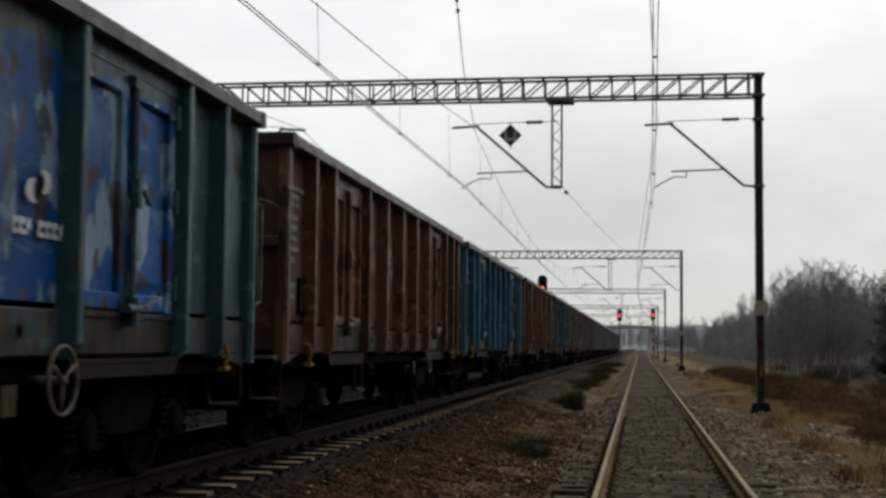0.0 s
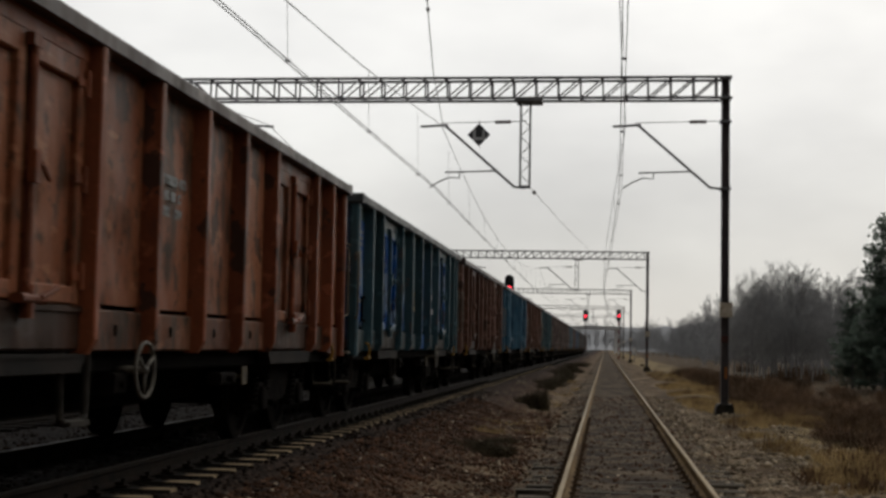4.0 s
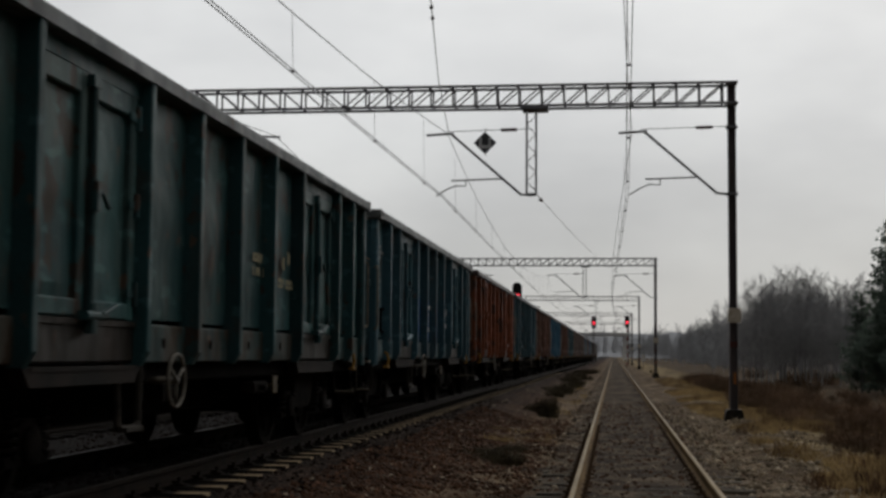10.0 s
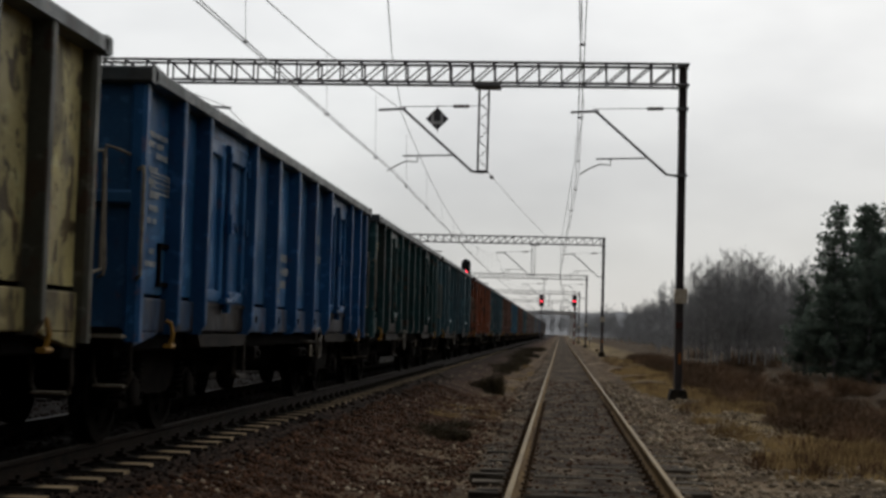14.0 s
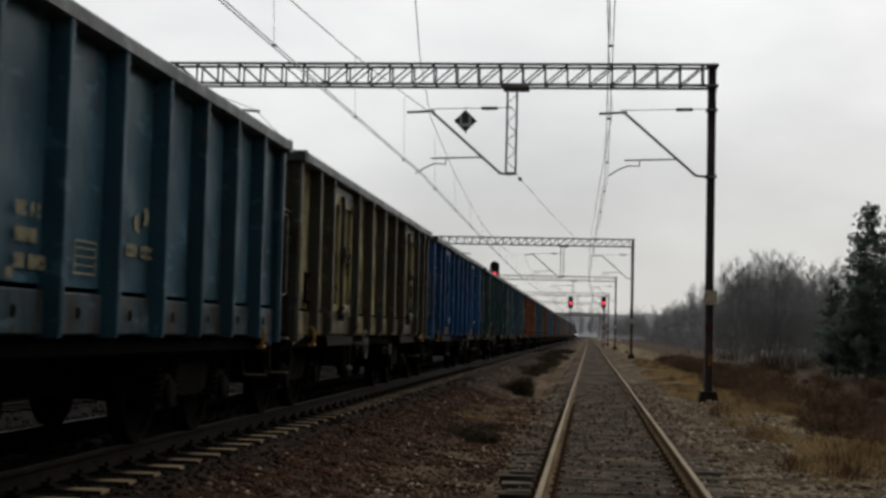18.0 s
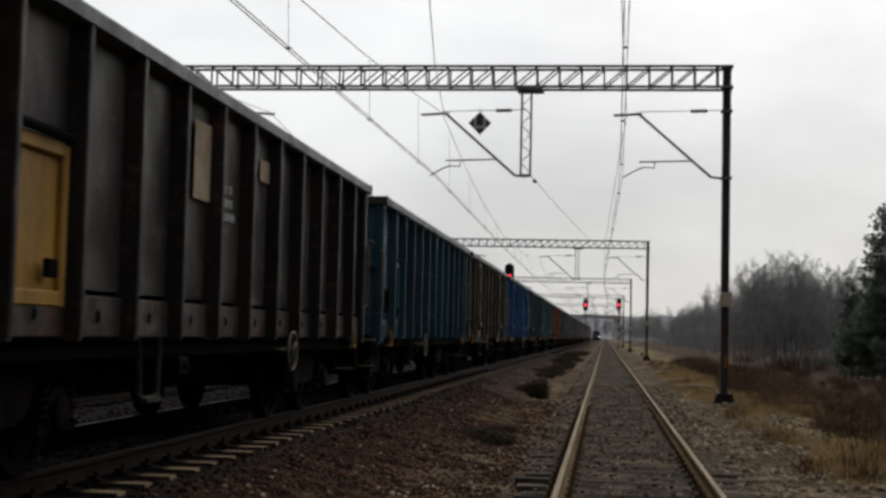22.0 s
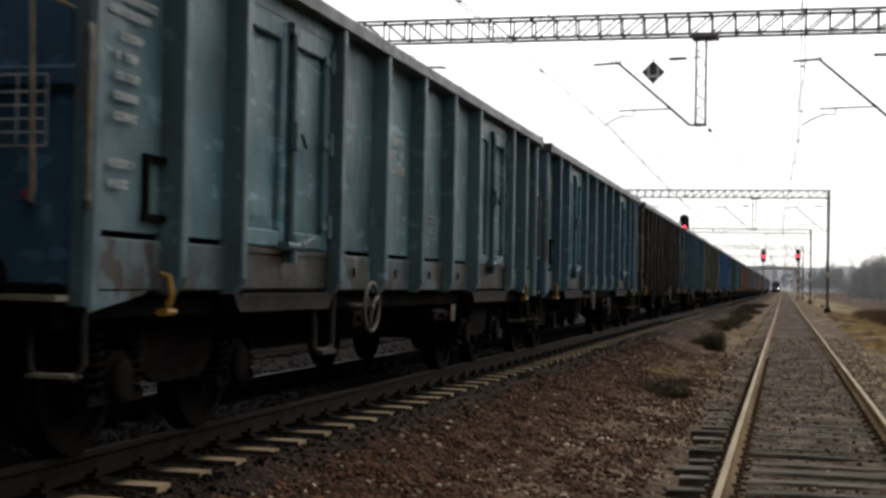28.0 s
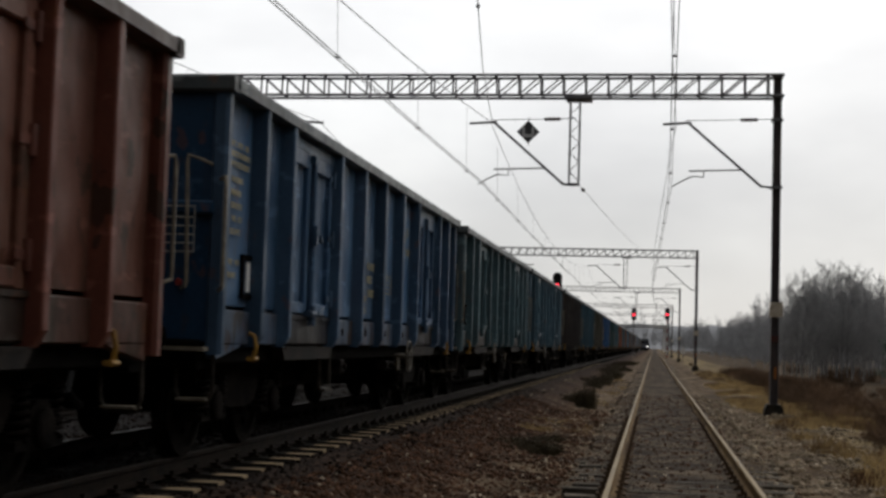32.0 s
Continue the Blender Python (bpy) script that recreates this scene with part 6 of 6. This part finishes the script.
for i in range(18):
    m = pose(place.uniform(13, 40), place.uniform(100, 150), -0.9, 0, 0, place.uniform(0, 360))
    sc = place.uniform(1.0, 1.7)
    copy_thing(shrubs[i % 3], m).scale = (sc, sc, sc * 0.9)
weed = shrub(61, M_GREENWEED, "weed_clump", "low withered brown-green weed clump between the tracks", 120, 0.6, 0.34, 500)
weed.matrix_basis = pose(-2.0, 35.4, -0.2)
weed.scale = (0.55, 0.65, 1.9)
for wx, wy, ws, wt in ((-2.15, 36.2, 0.42, 1.7), (-2.25, 20.9, 0.8, 0.42), (-1.9, 20.3, 0.5, 0.55), (-2.5, 21.8, 0.6, 0.4), (-2.0, 22.4, 0.55, 0.5), (-2.4, 37.4, 0.7, 0.9)):
    copy_thing(weed, pose(wx, wy, -0.2, 0, 0, wx * 900)).scale = (ws * 0.95, ws, ws * wt * 1.7)
for i in range(18):  # a low strip of brush along the main track's shoulder
    wy = 50 + 4.2 * i + place.uniform(-1.5, 1.5)
    ws = place.uniform(0.65, 1.05)
    copy_thing(weed, pose(place.uniform(-3.1, -2.2), wy, -0.15, 0, 0, place.uniform(0, 360))).scale = (ws, ws * 1.5, ws * place.uniform(0.8, 1.5))

# pine belts, mostly unseen, added to block light at both sides and behind
belt = random.Random(15)
for i in range(64):
    bx, by, sc = -14.6 - 4.5 * belt.random(), -70 + 3.6 * i, belt.uniform(0.62, 0.82)
    copy_thing(pines[i % 2], pose(bx, by, -0.3, 0, 0, 71 * i)).scale = (sc * 1.3, sc * 1.3, sc)
for i in range(52):
    bx, by, sc = 13.5 + 6 * belt.random(), -80 + 2.75 * i, belt.uniform(0.95, 1.3)
    copy_thing(pines[i % 2], pose(bx, by, -0.8, 0, 0, 53 * i)).scale = (sc * 1.1, sc * 1.1, sc)
for i in range(16):
    sc = belt.uniform(0.9, 1.2)
    copy_thing(pines[i % 2], pose(-13 + 1.8 * i, -72 + 9 * belt.random(), -0.8, 0, 0, 31 * i)).scale = (sc * 1.1, sc * 1.1, sc)


# ---- loose stones and grass ----
def stone_field(name, seed, count, xr, y0, y1, sizes, mat, label, bias=2.0):
    rs = np.random.RandomState(seed)
    ph = (1 + 5 ** 0.5) / 2
    base = np.array([(-1, ph, 0), (1, ph, 0), (-1, -ph, 0), (1, -ph, 0), (0, -1, ph), (0, 1, ph), (0, -1, -ph), (0, 1, -ph), (ph, 0, -1), (ph, 0, 1), (-ph, 0, -1), (-ph, 0, 1)]) / 1.9
    tri = np.array([(0, 11, 5), (0, 5, 1), (0, 1, 7), (0, 7, 10), (0, 10, 11), (1, 5, 9), (5, 11, 4), (11, 10, 2), (10, 7, 6), (7, 1, 8), (3, 9, 4), (3, 4, 2), (3, 2, 6), (3, 6, 8), (3, 8, 9), (4, 9, 5), (2, 4, 11), (6, 2, 10), (8, 6, 7), (9, 8, 1)])
    x = rs.uniform(xr[0], xr[1], count)
    y = y0 + (y1 - y0) * rs.random_sample(count) ** bias
    r = sizes[0] + (sizes[1] - sizes[0]) * rs.random_sample(count) ** 2.2
    z = np.array([ground_z(a, b) for a, b in zip(x, y)]) + r * 0.12
    wob = 1 + rs.uniform(-0.28, 0.28, (count, 12, 1))
    sq = rs.uniform(0.6, 1.15, (count, 1, 3)) * np.array([1, 1, 0.75])
    an = rs.uniform(0, 6.283, count)
    v = base[None] * wob * sq * r[:, None, None]
    c, s = np.cos(an)[:, None], np.sin(an)[:, None]
    v = np.stack([v[..., 0] * c - v[..., 1] * s, v[..., 0] * s + v[..., 1] * c, v[..., 2]], -1)
    v += np.stack([x, y, z], 1)[:, None]
    f = (np.arange(count)[:, None, None] * 12 + tri[None]).reshape(-1, 3)
    return tagged(new(name, np_mesh(name, v.reshape(-1, 3), f, mat)), label, "stones", kind="stuff")


stone_field("ballast_stones", 1, 24000, (-3.6, -1.4), 6.5, 34, (0.012, 0.036), M_STONE, "reddish-brown crushed ballast stones", 1.7)
stone_field("bed_stones", 2, 9500, (-6.6, -3.35), 6.0, 40, (0.014, 0.036), M_BEDSTONE, "ballast around concrete sleepers, coloured dark for the train's shade", 1.5)
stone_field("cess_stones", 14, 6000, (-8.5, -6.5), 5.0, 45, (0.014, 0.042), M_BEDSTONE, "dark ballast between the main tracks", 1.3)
stone_field("siding_stones", 3, 5000, (-1.6, 1.6), 8.0, 45, (0.010, 0.036), M_STONE, "small stones between worn sleepers", 1.8)
stone_field("pale_stones", 4, 1300, (-3.6, -0.9), 8.0, 55, (0.010, 0.036), M_PALE, "scattered pale limestone pieces", 1.6)
stone_field("path_gravel", 5, 2000, (0.95, 3.4), 9.0, 45, (0.014, 0.055), M_PALE, "grey-brown gravel beside the siding", 1.7)


stone_field("path_stones", 9, 4800, (0.95, 3.6), 9.0, 45, (0.012, 0.05), M_PATH, "brown broken stones beside the siding", 1.7)


stone_field("verge_rubble", 16, 700, (1.3, 4.4), 10.5, 28, (0.025, 0.08), M_PATH, "larger broken stones on the verge", 1.2)
stone_field("verge_limestone", 17, 420, (1.2, 3.9), 10.5, 34, (0.02, 0.055), M_PALE, "pale limestone lumps on the verge", 1.2)
stone_field("shoulder_limestone", 18, 260, (-2.4, -1.3), 10.0, 30, (0.015, 0.045), M_PALE, "pale limestone lumps beside the sleeper ends", 1.3)
stone_field("siding_grit", 12, 700, (-1.6, 1.6), 8.0, 45, (0.008, 0.028), M_PALE, "pale grit lying between the sleepers", 1.8)


def grass_field(name, seed, count, xr, y0, y1, height, mat, label, bias=1.6, bare=0.06):
    rs = np.random.RandomState(seed)
    tufts = count // 18
    tx = rs.uniform(xr[0], xr[1], tufts)
    ty = y0 + (y1 - y0) * rs.random_sample(tufts) ** bias
    keep = np.array([noise.noise((a * 0.35, b * 0.25, 2.0)) for a, b in zip(tx, ty)]) > bare
    tx, ty = tx[keep], ty[keep]
    n = len(tx) * 18
    x = np.repeat(tx, 18) + rs.normal(0, 0.09, n)
    y = np.repeat(ty, 18) + rs.normal(0, 0.09, n)
    z = np.interp(x, GX, GZ) - 0.03
    h = height * rs.uniform(0.3, 1.0, n) * np.repeat(rs.uniform(0.4, 1.2, len(tx)), 18)
    lean = rs.normal(0, 0.35, (n, 2)) * h[:, None]
    w = rs.uniform(0.004, 0.010, n)
    a = np.stack([x - w, y, z], 1)
    b = np.stack([x + w, y, z], 1)
    c = np.stack([x + lean[:, 0], y + lean[:, 1], z + h], 1)
    v = np.stack([a, b, c], 1).reshape(-1, 3)
    return tagged(new(name, np_mesh(name, v, np.arange(len(v)).reshape(-1, 3), mat)), label, "grass", kind="stuff")


grass_field("dead_grass", 6, 75000, (2.4, 6.0), 17, 90, 0.22, M_HAY, "tufts of yellowed dead grass")
grass_field("brown_weeds", 7, 60000, (2.2, 9.5), 13, 90, 0.30, M_BRAMBLE, "low brown dead weeds")
grass_field("verge_tufts", 19, 42000, (2.3, 5.0), 13, 40, 0.15, M_HAY, "short bleached tufts among the verge stones", 1.3, -0.02)
grass_field("straw_strip", 10, 30000, (2.0, 4.3), 34, 64, 0.2, M_HAY, "bright straw-coloured grass strip beside the gravel", 1.0, -0.15)
grass_field("verge_grass", 8, 2600, (-2.6, -1.4), 22, 70, 0.16, M_HAY, "sparse withered grass between the tracks")

# ---- tracks, piece by piece ----
build_track(0.0, 0.0, "old siding with rusty rails on worn wooden sleepers", True, 6.0, 150, 420, 40, M_RAIL_TOP)
build_track(TRACK_2, RAIL_2, "main track with concrete sleepers under the train", False, 5.1, 150, 420, 70, M_RAIL_DULL)
build_track(TRACK_3, RAIL_3, "further main track with concrete sleepers beyond the train", False, 5.0, 60, 300, 0, M_RAIL_BRIGHT)
far_track = thing("railway_track", pose(0, 0, 0), "distant converging track", "railway track", "parallel tracks", "structure")
LOCO_WAY = ((0.0, -46.0, 760.0), (10.0, -22.0, 672.0), (17.0, -8.6, 600.0), (20.0, -5.0, 572.0), (23.0, -3.3, 540.0), (26.0, -2.9, 504.0), (32.0, -3.0, 430.0))
for fx in (-0.75, 0.75):
    part("rail", Shape().path([(x + fx, y, -0.1) for t, x, y in LOCO_WAY], 0.05, 4), M_RAIL_SIDE, far_track)

TRAIN_CARS = build_train()
LOCO = locomotive()


# ---- movement ----
def run_of(t):
    """How far the train has gone by t seconds; it slows a little."""
    return 4.95 * t - 0.0065 * t * t


def motions():
    times = [i * 1.0 for i in range(33)]
    for k, w in TRAIN_CARS.items():
        walk(w, [(t, pose(TRACK_2, 5.46 + SLACK.get(k, 0.0) - WAGON_LENGTH * k + run_of(t), RAIL_2)) for t in times])
        spins = [i * 4 / 30 for i in range(241)]
        for b in w.children:
            if b.name.split(".")[0] != "bogie":
                continue
            for s in b.children:
                if s.name.split(".")[0] == "wheelset":
                    y, z = s.matrix_basis.translation.y, s.matrix_basis.translation.z
                    walk(s, [(t, pose(0, y, z, -math.degrees(run_of(t) / 0.46))) for t in spins])
    rows = []
    for i, (t, x, y) in enumerate(LOCO_WAY):
        (_, xa, ya), (_, xb, yb) = LOCO_WAY[max(0, i - 1)], LOCO_WAY[min(len(LOCO_WAY) - 1, i + 1)]
        rows.append((t, pose(x, y, -0.05, 0, 0, math.degrees(math.atan2(xb - xa, ya - yb)))))
    walk(LOCO, rows)


motions()
